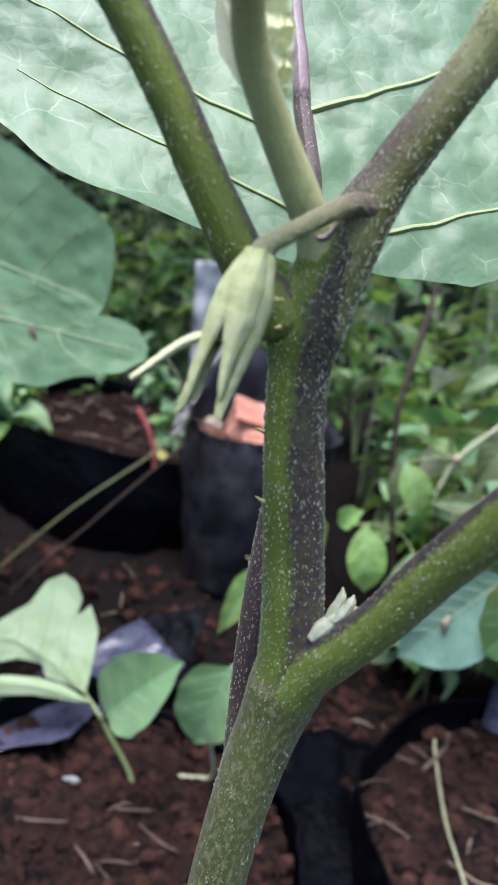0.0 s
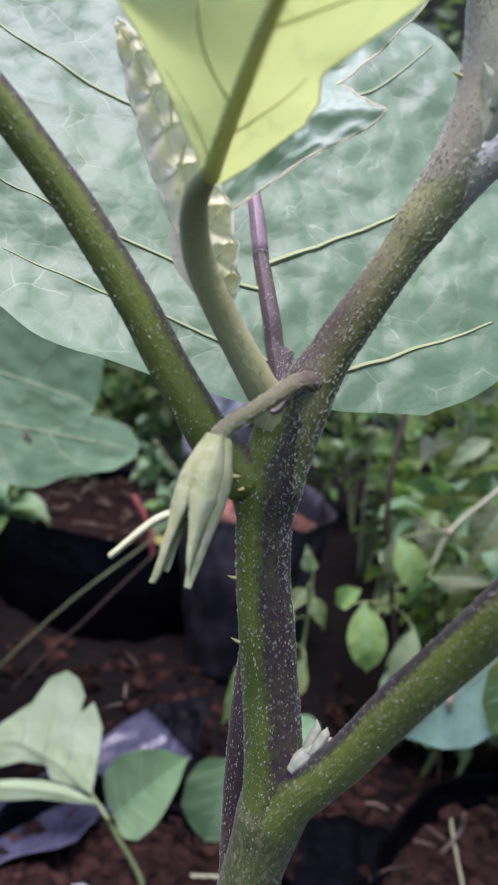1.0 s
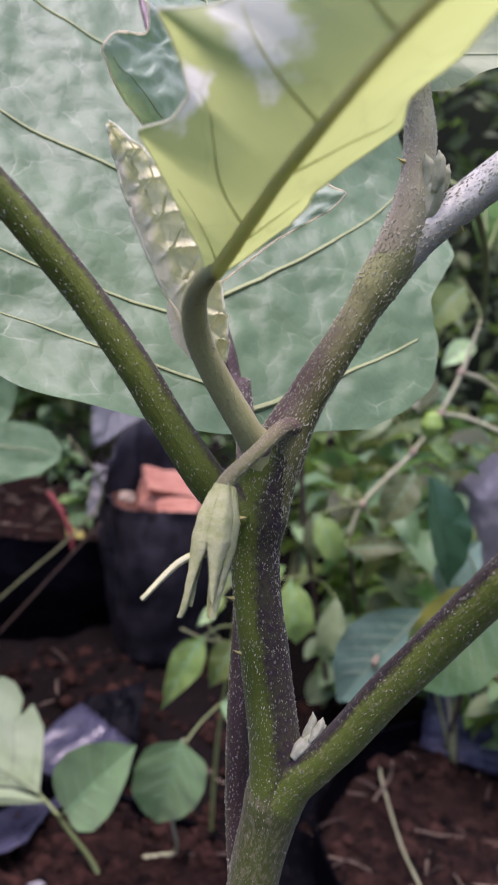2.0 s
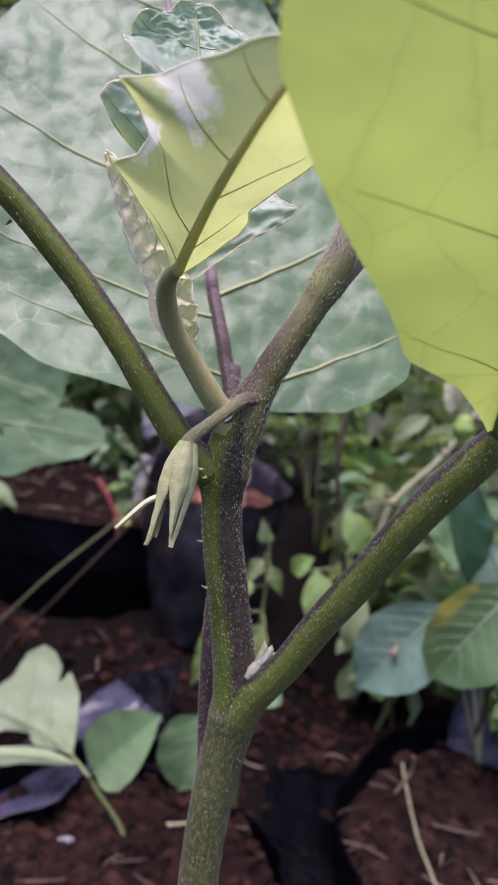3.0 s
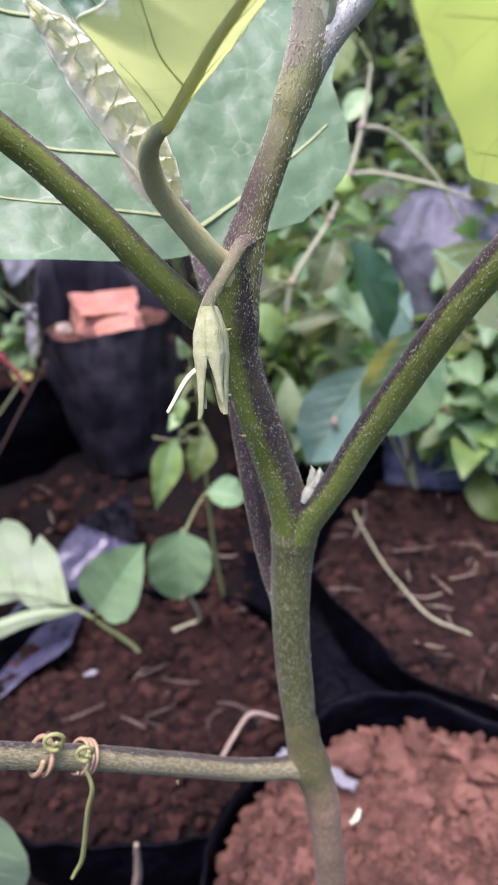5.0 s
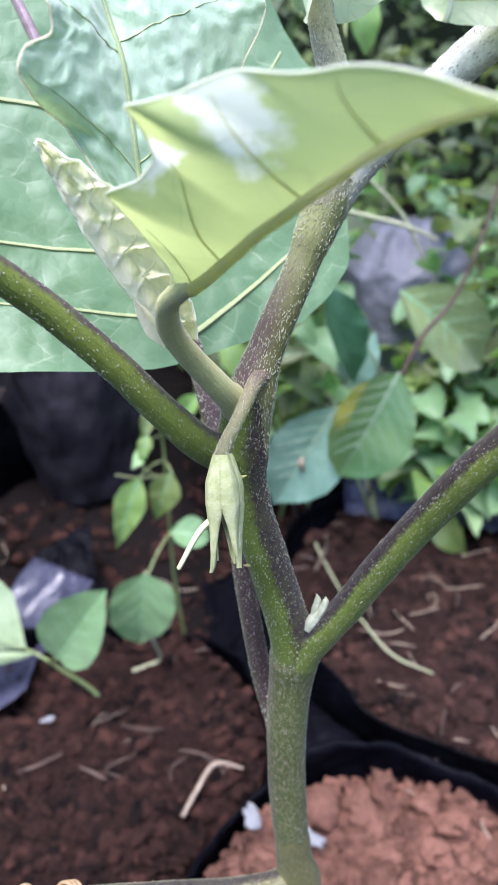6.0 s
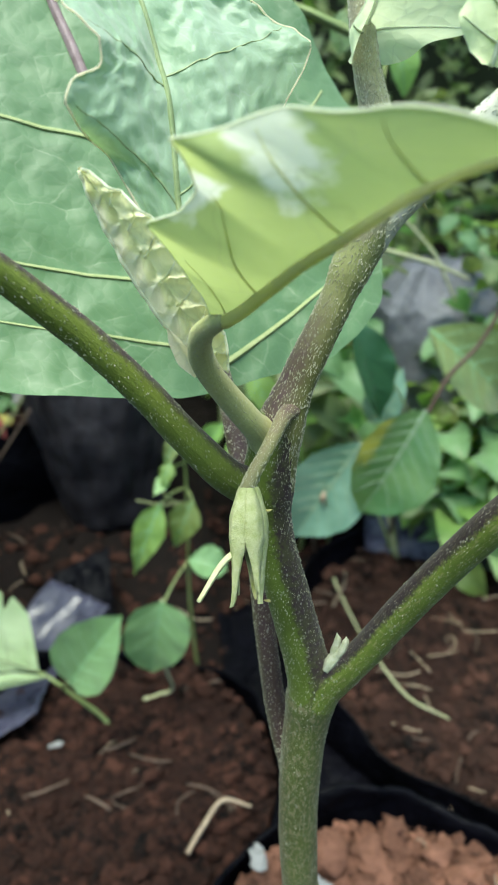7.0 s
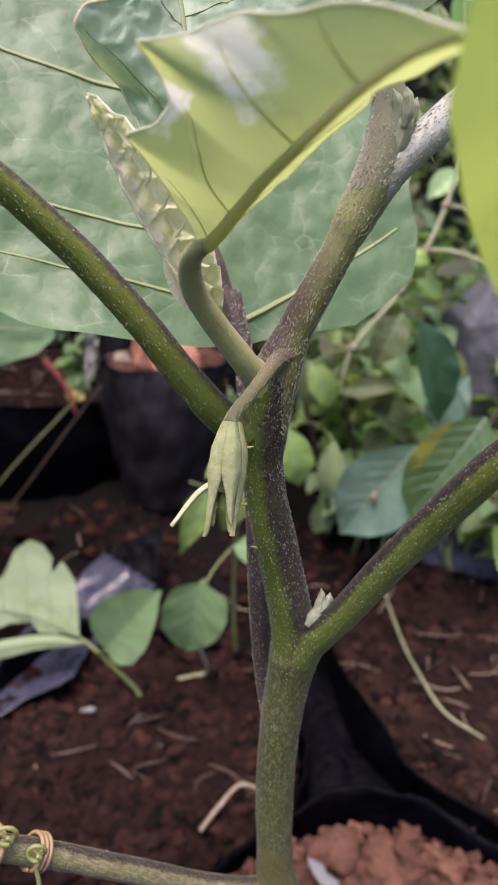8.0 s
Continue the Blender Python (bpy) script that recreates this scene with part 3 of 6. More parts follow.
def clods(name, mat, spots, seed):
    """Crumbs and clods of earth as one mesh: (x, y, z, size) each, knobbly low balls."""
    rng = np.random.RandomState(seed)
    bm = bmesh.new()
    bmesh.ops.create_icosphere(bm, subdivisions=2, radius=1)
    base = np.array([v.co[:] for v in bm.verts])
    tri = [tuple(v.index for v in f.verts) for f in bm.faces]
    bm.free()
    bm = bmesh.new()
    bmesh.ops.create_icosphere(bm, subdivisions=1, radius=1)
    base1 = np.array([v.co[:] for v in bm.verts])
    tri1 = [tuple(v.index for v in f.verts) for f in bm.faces]
    bm.free()
    V, F = [], []
    for x, y, z, s in spots:
        b, t = (base, tri) if s > 0.003 else (base1, tri1)
        o = rng.uniform(-50, 50, 3)
        d = np.array([1 + 0.75 * noise.noise(tuple(p * 1.3 + o)) + 0.6 * noise.noise(tuple(p * 3.1 + o)) for p in b])
        q = b * d[:, None] * (s * np.array([rng.uniform(0.75, 1.25), rng.uniform(0.75, 1.25), rng.uniform(0.55, 0.9)]))
        a = rng.uniform(0, 6.28)
        q = np.stack([q[:, 0] * math.cos(a) - q[:, 1] * math.sin(a), q[:, 0] * math.sin(a) + q[:, 1] * math.cos(a), q[:, 2]], 1)
        k = len(V)
        V += list(q + np.array([x, y, z]))
        F += [tuple(i + k for i in f) for f in t]
    return mesh_from(name, V, F, mat, smooth=False)


def soil_top(x, y, z, amp):
    return z + amp * (noise.noise((x * 14, y * 14, 2)) + 0.6 * noise.noise((x * 40, y * 40, 5)) + 0.5 * abs(noise.noise((x * 95, y * 95, 8))) + 0.38 * abs(noise.noise((x * 210, y * 210, 3))))


def soil_fill(cx, cy, r, z, amp, mat, label, count, seed, sizes=(0.002, 0.011), big=()):
    """Soil in a bag: an uneven disc with a skirt, and clods on it as one piece of stuff."""
    V, F = [], []
    rings, seg = 90, 260
    for i in range(rings + 1):
        rr = r * i / rings
        for j in range(seg):
            a = 6.28319 * j / seg
            x, y = cx + rr * math.cos(a), cy + rr * math.sin(a)
            V.append((x, y, soil_top(x, y, z, amp) - (0.012 * (i / rings) ** 6)))
    for i in range(rings):
        for j in range(seg):
            F.append((i * seg + j, (i + 1) * seg + j, (i + 1) * seg + (j + 1) % seg, i * seg + (j + 1) % seg))
    for j in range(seg):
        a = 6.28319 * j / seg
        V.append((cx + r * 0.96 * math.cos(a), cy + r * 0.96 * math.sin(a), z - 0.06))
    k = (rings + 1) * seg
    for j in range(seg):
        F.append((rings * seg + j, k + j, k + (j + 1) % seg, rings * seg + (j + 1) % seg))
    rng = np.random.RandomState(seed)
    ob = thing("potting_soil", (cx, cy, z - 0.06), label, "soil", "", "stuff")
    part("soil_surface", mesh_from("soil_surface", V, F, mat), ob)
    spots = []
    for _ in range(count):
        a, rr = rng.uniform(0, 6.283), r * 0.97 * math.sqrt(rng.uniform())
        x, y = cx + rr * math.cos(a), cy + rr * math.sin(a)
        s = sizes[0] + (sizes[1] - sizes[0]) * rng.uniform() ** 7.0
        spots.append((x, y, soil_top(x, y, z, amp) - s * 0.25, s))
    part("clods", clods("clods", mat, spots, seed), ob, "", "stuff")
    for k, (x, y, s) in enumerate(big):
        part("clod", clods("clod", mat, [(x, y, soil_top(x, y, z, amp) + s * 0.45, s)], seed + k + 1), ob, "large crumbly clod")
    return ob


def bag(name, cx, cy, r, z0, top, mat, label, seed, thick=0.0018, fold=0.10, flare=0.0, lip=0.004, inner=0.12, squash=1.0, foot=0.93, group="plastic grow bags", rim_mat=None):
    """A limp round plastic grow bag: a wrinkled wall whose rim height top(angle) varies, folded over at the lip, with an inside and a bottom."""
    seg, rows = 128, 18
    V, F = [], []

    def skin(a, f, inset):
        zt = top(a)
        z = z0 + (zt - z0) * f
        ca, sa = math.cos(a), math.sin(a)
        w = noise.noise((ca * 1.6 + seed, sa * 1.6, z * 9)) * fold + 0.45 * fold * noise.noise((ca * 6 + seed, sa * 6, z * 22)) + 0.18 * fold * noise.noise((ca * 17, sa * 17 + seed, z * 40))
        rr = r * (foot + (1 - foot) * math.sin(min(f * (2.2 if foot > 0.9 else 1.57), 1.57)) + w * (0.35 + 0.65 * f) + flare * f ** 3) - inset
        return (cx + rr * ca, cy + rr * sa * squash, z)

    loops = [(f, 0.0) for f in np.linspace(0, 1, rows)]
    loops += [(1.004, thick * 0.5 - lip * 0.3)]
    loops += [(f, thick + lip * (0.4 if f > 0.97 else 0.0)) for f in np.linspace(1, max(0.05, 1 - inner / 0.2), 7)]
    for f, inset in loops:
        for j in range(seg):
            V.append(skin(6.28319 * j / seg, f, inset))
    for i in range(len(loops) - 1):
        for j in range(seg):
            F.append((i * seg + j, i * seg + (j + 1) % seg, (i + 1) * seg + (j + 1) % seg, (i + 1) * seg + j))
    cut, low = (rows - 1) * seg, (rows - 2) * seg
    wall_f = F[:low] + [((j + 1) % seg, j, (rows - 1) * seg) for j in range(seg)]
    ob = thing(name, (cx, cy, z0), label, "grow bag", group)
    part("bag_wall", mesh_from("bag_wall", V[:cut] + [(cx, cy, z0)], wall_f, mat), ob)
    part("rim", mesh_from("rim", V[low:], [tuple(i - low for i in q) for q in F[low:]], rim_mat or mat), ob, "folded plastic rim")
    return ob


# ---- the bag that the plant stands in, and its neighbours ----
def bump_at(a, centre, width):
    d = (a - centre + math.pi) % (2 * math.pi) - math.pi
    return math.exp(-(d / width) ** 2)


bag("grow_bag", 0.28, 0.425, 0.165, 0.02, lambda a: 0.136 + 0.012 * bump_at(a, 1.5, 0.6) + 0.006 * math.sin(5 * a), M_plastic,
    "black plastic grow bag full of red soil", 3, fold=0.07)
soil_fill(0.28, 0.425, 0.158, 0.121, 0.008, M_soil_red, "loose reddish clods of soil filling the bag", 9000, 11, (0.0006, 0.0080),
          big=((0.2535, 0.546, 0.021), (0.288, 0.545, 0.012), (0.315, 0.556, 0.015), (0.345, 0.535, 0.012), (0.362, 0.508, 0.015), (0.30, 0.50, 0.010), (0.335, 0.49, 0.011), (0.235, 0.49, 0.010)))
left_bag = bag("grow_bag", 0.065, 0.69, 0.178, 0.02, lambda a: 0.106 + 0.008 * math.sin(3 * a + 1) + 0.03 * bump_at(a, 2.3, 0.5), M_plastic,
               "black plastic grow bag with dark soil and torn flaps", 8, fold=0.07)
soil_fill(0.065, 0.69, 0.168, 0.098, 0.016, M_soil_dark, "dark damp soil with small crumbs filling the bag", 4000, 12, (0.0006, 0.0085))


def flap(name, corner_a, corner_b, corner_c, corner_d, bulge, mat, label, seed, crease=0.006):
    """A torn flap of bag plastic: a creased four-sided sheet with thickness."""
    a, b, c, d = (np.array(p, float) for p in (corner_a, corner_b, corner_c, corner_d))
    n = unit(np.cross(b - a, d - a))
    nu = 22
    V, F = [], []
    for off in (0, 0.0012):
        for i in range(nu + 1):
            for j in range(nu + 1):
                u, v = i / nu, j / nu
                p = (a * (1 - u) + b * u) * (1 - v) + (d * (1 - u) + c * u) * v
                h = bulge * math.sin(math.pi * u) * math.sin(math.pi * v) + crease * noise.noise((u * 4 + seed, v * 4, 1)) + crease * 0.5 * noise.noise((u * 11, v * 11 + seed, 2))
                V.append(p + n * (h + off))
    w = nu + 1
    for k in (0, w * w):
        for i in range(nu):
            for j in range(nu):
                q = (k + i * w + j, k + i * w + j + 1, k + (i + 1) * w + j + 1, k + (i + 1) * w + j)
                F.append(q if k else q[::-1])
    edge = [j for j in range(w)] + [i * w + nu for i in range(1, w)] + [nu * w + j for j in range(nu - 1, -1, -1)] + [i * w for i in range(nu - 1, 0, -1)]
    for s in range(len(edge)):
        p, q = edge[s], edge[(s + 1) % len(edge)]
        F.append((p, q, q + w * w, p + w * w))
    return mesh_from(name, V, F, mat)


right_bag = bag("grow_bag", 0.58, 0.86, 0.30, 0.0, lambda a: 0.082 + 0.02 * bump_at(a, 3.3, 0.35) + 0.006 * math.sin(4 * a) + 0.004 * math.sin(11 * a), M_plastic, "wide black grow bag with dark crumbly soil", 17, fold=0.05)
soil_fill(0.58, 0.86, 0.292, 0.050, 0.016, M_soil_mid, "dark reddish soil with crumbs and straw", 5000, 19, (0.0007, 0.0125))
part("flap", flap("flap", (-0.02, 1.0, 0.135), (0.06, 0.93, 0.13), (-0.02, 0.80, 0.10), (-0.13, 0.80, 0.09), 0.012, M_plastic_grey, "", 1), left_bag, "bent plastic flap, bluish sheen put into its colour")
part("flap", flap("flap", (-0.02, 1.0, 0.138), (0.06, 1.02, 0.165), (0.06, 0.95, 0.08), (0.0, 0.93, 0.10), 0.006, M_plastic, "", 2), left_bag)
part("flap", flap("flap", (-0.17, 0.85, 0.10), (0.0, 0.83, 0.118), (-0.012, 0.765, 0.122), (-0.12, 0.69, 0.105), 0.012, M_plastic_grey, "", 5), left_bag)

# black sheet added over the ground in place of the gap's deep shade
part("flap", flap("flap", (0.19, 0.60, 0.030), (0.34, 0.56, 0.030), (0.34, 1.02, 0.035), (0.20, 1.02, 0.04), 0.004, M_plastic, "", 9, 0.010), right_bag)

# ---- the pot of broken brick behind ----
bag("grow_bag", 0.055, 1.20, 0.109, 0.125, lambda a: 0.368 + 0.095 * bump_at(a, 2.1, 0.95) + 0.004 * math.sin(4 * a), M_dusty, "dusty black grow bag holding broken brick", 21, fold=0.20, foot=0.70)
soil_fill(0.055, 1.20, 0.098, 0.345, 0.008, M_soil_red, "dry reddish soil filling the bag", 350, 13, (0.003, 0.012))


def brick_piece(at, size, turn, seed, label):
    bm = bmesh.new()
    bmesh.ops.create_cube(bm, size=1)
    bmesh.ops.subdivide_edges(bm, edges=bm.edges[:], cuts=5, use_grid_fill=True)
    for v in bm.verts:
        c = Vector((v.co.x * size[0], v.co.y * size[1], v.co.z * size[2]))
        n = 0.42 * noise.noise(Vector((v.co.x * 2 + seed, v.co.y * 2, v.co.z * 2))) + 0.12 * noise.noise(v.co * 7 + Vector((seed, 0, 0)))
        groove = 0.10 if abs(v.co.y) < 0.12 and v.co.z > 0.4 else 0.0
        v.co = c * (1 + n - 0.12 * max(0, v.co.length - 0.72)) - Vector((0, 0, groove * size[2]))
    me = bpy.data.meshes.new("brick_piece")
    bm.to_mesh(me)
    bm.free()
    me.materials.append(M_brick)
    me.polygons.foreach_set("use_smooth", [True] * len(me.polygons))
    me.set_sharp_from_angle(angle=0.6)
    ob = new("brick_piece", me)
    ob.matrix_world = pose(*at, *turn)
    tagged(ob, label, "brick", "broken bricks")


brick_piece((0.052, 1.185, 0.372), (0.085, 0.06, 0.042), (20, 8, 14), 1, "broken red brick lying in the grow bag")
brick_piece((0.072, 1.135, 0.357), (0.06, 0.04, 0.026), (30, -12, -14), 5, "flat chip of red brick lying in the grow bag")

# ---- other containers ----
bag("grow_bag", -0.19, 1.42, 0.27, 0.12, lambda a: 0.285 + 0.006 * math.sin(3 * a), M_plastic, "wide black grow bag full of dry litter", 31, fold=0.03)
soil_fill(-0.19, 1.42, 0.255, 0.262, 0.012, M_soil_dark, "dark soil under dry litter in the bag", 500, 14, (0.003, 0.012))
bag("grow_bag", -0.285, 0.80, 0.128, 0.02, lambda a: 0.345, M_plastic, "dark plastic pot with a thick rolled rim", 37, fold=0.02, lip=0.016, thick=0.006, rim_mat=M_plastic_grey)
soil_fill(-0.285, 0.80, 0.115, 0.315, 0.006, M_soil_dark, "dark soil filling the plastic pot", 150, 15)


def sack(cx, cy, r, z0, h, mat, label, seed, lean=0.0):
    """A slumped woven sack: a wrinkled rounded body with a gathered top."""
    seg, rows = 72, 30
    V, F = [], []
    for i in range(rows + 1):
        f = i / rows
        prof = (1 - (2 * f - 0.9) ** 4 * 0.35) if f < 0.8 else (1 - 0.35 * 0.24 - 2.2 * (f - 0.8))
        for j in range(seg):
            a = 6.28319 * j / seg
            ca, sa = math.cos(a), math.sin(a)
            w = 0.10 * noise.noise((ca * 1.5 + seed, sa * 1.5, f * 3)) + 0.07 * noise.noise((ca * 4, sa * 4 + seed, f * 9)) + 0.035 * noise.noise((ca * 9 + seed, sa * 9, f * 26))
            rr = r * max(0.12, prof) * (1 + w)
            V.append((cx + rr * ca + lean * f, cy + rr * sa, z0 + h * f + 0.02 * noise.noise((ca * 2, sa * 2, seed))))
    for i in range(rows):
        for j in range(seg):
            F.append((i * seg + j, i * seg + (j + 1) % seg, (i + 1) * seg + (j + 1) % seg, (i + 1) * seg + j))
    F.append(tuple(range(seg))[::-1])
    F.append(tuple(rows * seg + j for j in range(seg)))
    ob = thing("sack", (cx, cy, z0), label, "sack", "old sacks")
    neck = int(rows * 0.8)
    part("sack_body", mesh_from("sack_body", V[:(neck + 1) * seg], F[:neck * seg] + [F[-2]], mat), ob)
    o = neck * seg
    part("gathered_top", mesh_from("gathered_top", V[o:], [tuple(i - o for i in q) for q in F[o:-2] + [F[-1]]], mat), ob, "gathered crumpled top")
    return ob


sack(0.615, 1.32, 0.11, 0.13, 0.33, M_sack, "crumpled grey plastic sack standing among weeds", 4)
rag = thing("plastic_scrap", (-0.113, 1.43, 0.262), "pale torn plastic scrap snagged on a dry stalk", "scrap")
part("stalk", bar("stalk", [(-0.105, 1.45, 0.25), (-0.11, 1.44, 0.42), (-0.125, 1.43, 0.61)], [0.003, 0.0025, 0.002], M_twig_dry, 16, 8), rag)
part("torn_sheet", flap("torn_sheet", (-0.146, 1.42, 0.572), (-0.020, 1.42, 0.588), (-0.014, 1.42, 0.455), (-0.122, 1.42, 0.375), 0.012, M_sack_w, "", 12, 0.014), rag)


# ---- the eggplant ----
plant = thing("eggplant_plant", (0.21, 0.345, 0.115), "young eggplant with purple-green forked stems and broad leaves", "plant")


def stem_part(name, pts, rad, mat, count, label="", n=40, sides=28, wobble=0.04, seed=1, size=0.00023, parent=None, ref=(0, -1, 0), near=()):
    others = [Axis(*o) for o in near]
    v, f, u = sweep_data(pts, rad, n, sides, ref, wobble, seed)
    if others:
        v = np.array(v) + web(v, Axis(pts, rad), others)
    ob = part(name, mesh_from(name, v, f, mat, u), parent or plant, label)
    if count:
        part("hairs", hairs("hairs", pts, rad, count, size, seed + 50, M_hair, ref, others=others), ob, "short pale stellate hairs", "stuff")
    return ob


STEM = [(0.213, 0.352, 0.10), (0.206, 0.338, 0.20), (0.1995, 0.322, 0.300), (0.1985, 0.314, 0.362), (0.1975, 0.312, 0.392), (0.1942, 0.312, 0.414), (0.1922, 0.312, 0.434), (0.1918, 0.312, 0.455),
        (0.1922, 0.312, 0.480), (0.1938, 0.312, 0.503), (0.1965, 0.312, 0.523), (0.1965, 0.311, 0.540)]
SRAD = [0.0085, 0.0078, 0.0070, 0.0066, 0.0070, 0.0074, 0.0067, 0.0066, 0.0066, 0.0069, 0.0074, 0.0060]
FOOT, TRUNK = (STEM[:8], SRAD[:6] + [0.0066, 0.0052]), (STEM[6:], [0.0060] + SRAD[7:])
UPPER = ([(0.196, 0.3115, 0.515), (0.1955, 0.311, 0.538), (0.1905, 0.311, 0.564), (0.1865, 0.311, 0.584), (0.1855, 0.311, 0.602), (0.188, 0.311, 0.615), (0.1915, 0.311, 0.624)], [0.0055, 0.0066, 0.0062, 0.006, 0.0062, 0.0058, 0.0034])
RBR = ([(0.197, 0.311, 0.524), (0.2025, 0.307, 0.534), (0.211, 0.302, 0.548), (0.219, 0.296, 0.565), (0.228, 0.290, 0.582), (0.238, 0.280, 0.603), (0.246, 0.271, 0.618), (0.2515, 0.264, 0.628)], [0.0058, 0.0052, 0.0047, 0.0047, 0.0047, 0.0046, 0.0045, 0.004])
RUP = ([(0.1865, 0.311, 0.600), (0.189, 0.311, 0.615), (0.1945, 0.311, 0.630), (0.203, 0.311, 0.647), (0.2115, 0.311, 0.665), (0.2145, 0.311, 0.676)], [0.0052, 0.0053, 0.0046, 0.0042, 0.0041, 0.0028])
UPR = ([(0.2075, 0.311, 0.657), (0.2130, 0.3108, 0.671), (0.2138, 0.312, 0.688), (0.212, 0.317, 0.703), (0.211, 0.321, 0.725), (0.211, 0.325, 0.75)], [0.0034, 0.0042, 0.0036, 0.0030, 0.0028, 0.0026])
WHT = ([(0.209, 0.312, 0.657), (0.2145, 0.3118, 0.6665), (0.2235, 0.311, 0.6755), (0.233, 0.308, 0.6845), (0.2433, 0.298, 0.695), (0.2506, 0.285, 0.7032), (0.262, 0.272, 0.714)], [0.0028, 0.0042, 0.0042, 0.0042, 0.0043, 0.0044, 0.0042])
LPT = ([(0.181, 0.309, 0.600), (0.173, 0.305, 0.609), (0.164, 0.301, 0.622), (0.157, 0.298, 0.633), (0.149, 0.295, 0.644), (0.142, 0.292, 0.653), (0.130, 0.285, 0.667), (0.116, 0.277, 0.681), (0.100, 0.268, 0.694)], [0.0046, 0.0046, 0.0041, 0.0039, 0.0038, 0.0037, 0.0035, 0.0032, 0.0028])
YPT = ([(0.187, 0.310, 0.612), (0.181, 0.305, 0.622), (0.1745, 0.2995, 0.6325), (0.1700, 0.2935, 0.6415), (0.1690, 0.2872, 0.6485), (0.1705, 0.2815, 0.6530), (0.1738, 0.2762, 0.6557)], [0.0036, 0.0034, 0.0031, 0.0029, 0.0026, 0.0022, 0.0015])
BPT = ([(0.1915, 0.319, 0.488), (0.188, 0.3255, 0.505), (0.1855, 0.327, 0.535), (0.184, 0.335, 0.570), (0.181, 0.352, 0.600), (0.1795, 0.361, 0.611), (0.176, 0.371, 0.626)], [0.0040, 0.0036, 0.0034, 0.0033, 0.0032, 0.0032, 0.0030])
TWG = ([(0.196, 0.312, 0.413), (0.190, 0.311, 0.4145), (0.168, 0.304, 0.427), (0.144, 0.294, 0.448), (0.119, 0.283, 0.470), (0.098, 0.272, 0.489), (0.07, 0.256, 0.517)], [0.0046, 0.0043, 0.0042, 0.0041, 0.0041, 0.0040, 0.0036])
stem_part("main_stem", *TRUNK, M_stem_low, 2600, "woody green stem with pale corky streaks", n=80, near=(RBR, BPT, TWG))
stem_part("stem_base", *FOOT, M_stem_base, 700, "brownish woody foot of the stem", n=70, wobble=0.09, near=(TWG,))
stem_part("upper_stem", *UPPER, M_stem_up, 4200, "stem green on one side, purple-black on the other", n=70, size=0.00027, near=(RBR, LPT, YPT, RUP))
stem_part("petiole", *RBR, M_branch, 1500, "green leaf stalk with a dark upper edge", n=70, seed=2, size=0.00022, near=(UPPER, TRUNK))
stem_part("branch", *RUP, M_purple, 4500, "purple-flushed branch with pale hairs", n=60, seed=3, size=0.00029, near=(UPR, WHT, YPT, UPPER))
stem_part("branch", *UPR, M_node, 3600, "pale downy shoot", n=40, seed=4, size=0.00031, near=(RUP, WHT))
stem_part("branch", *WHT, M_white_stem, 4200, "lilac branch white with dense down above", n=50, seed=5, size=0.00028, ref=(-0.6, -0.6, 0.5), near=(RUP, UPR))
stem_part("petiole", *LPT, M_lpet, 1300, "green leaf stalk with a dark purple edge", n=70, seed=7, size=0.00025, near=(UPPER, YPT))
stem_part("petiole", *YPT, M_ypet, 900, "pale downy curved leaf stalk", n=50, seed=8, size=0.00018, near=(UPPER, LPT, RUP))
stem_part("petiole", *BPT, M_back, 2800, "dark purple leaf stalk", n=50, seed=9, size=0.00026, near=(TRUNK,))
stem_part("side_twig", *TWG, M_twig, 1200, "old twig with dark ridge and pale corky bark", n=60, seed=10, near=(TRUNK, FOOT))

# broad back leaf
c_, m_ = np.array([0.909, 0.398, 0.122]), np.array([-0.321, 0.485, 0.813])
B_ = np.array([0.18, 0.361, 0.611])
back = Blade([B_ + m_ * d + np.array([0.264, -0.779, 0.569]) * h for d, h in ((0.0, 0), (0.05, -0.001), (0.10, 0), (0.15, 0.002), (0.20, 0.004), (0.235, 0.010))], -c_, c_,
             [(0, 0.014, 0.040), (0.02, 0.036, 0.056), (0.06, 0.066, 0.072), (0.12, 0.082, 0.078), (0.19, 0.090, 0.079), (0.27, 0.092, 0.097), (0.34, 0.092, 0.098), (0.42, 0.104, 0.094), (0.52, 0.096, 0.090),
              (0.62, 0.080, 0.078), (0.74, 0.064, 0.055), (0.86, 0.052, 0.042), (0.95, 0.030, 0.022), (1, 0.002, 0.002)], lean=(0.10, -0.06), cup=0.04, ruffle=0.003, waves=3, quilt=0.0016, seed=2, pucker=0.00028, pucker_size=0.0085)
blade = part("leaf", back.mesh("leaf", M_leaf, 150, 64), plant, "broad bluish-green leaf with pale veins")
part("midrib", back.rib("midrib", M_back, 0.0030, 0.0026, 0.0, 0.22), blade, "purple foot of the midrib")
part("midrib", back.rib("midrib", M_rib_pale, 0.0026, 0.0008, 0.215, 0.97), blade, "pale pinkish midrib")
for s, side, reach, rise, r in ((0.03, 1, 0.9, 0.10, 0.0014), (0.06, -1, 0.85, 0.12, 0.0009), (0.20, 1, 0.92, 0.20, 0.0013), (0.16, -1, 0.9, 0.12, 0.0010), (0.37, -1, 0.95, 0.19, 0.0012), (0.42, 1, 0.92, 0.18, 0.0011), (0.6, -1, 0.95, 0.16, 0.0010), (0.64, 1, 0.9, 0.14, 0.0009), (0.78, -1, 0.9, 0.1, 0.0007)):
    part("vein", back.vein("vein", M_vein_back, s, side, reach, rise, r * 0.95), blade)

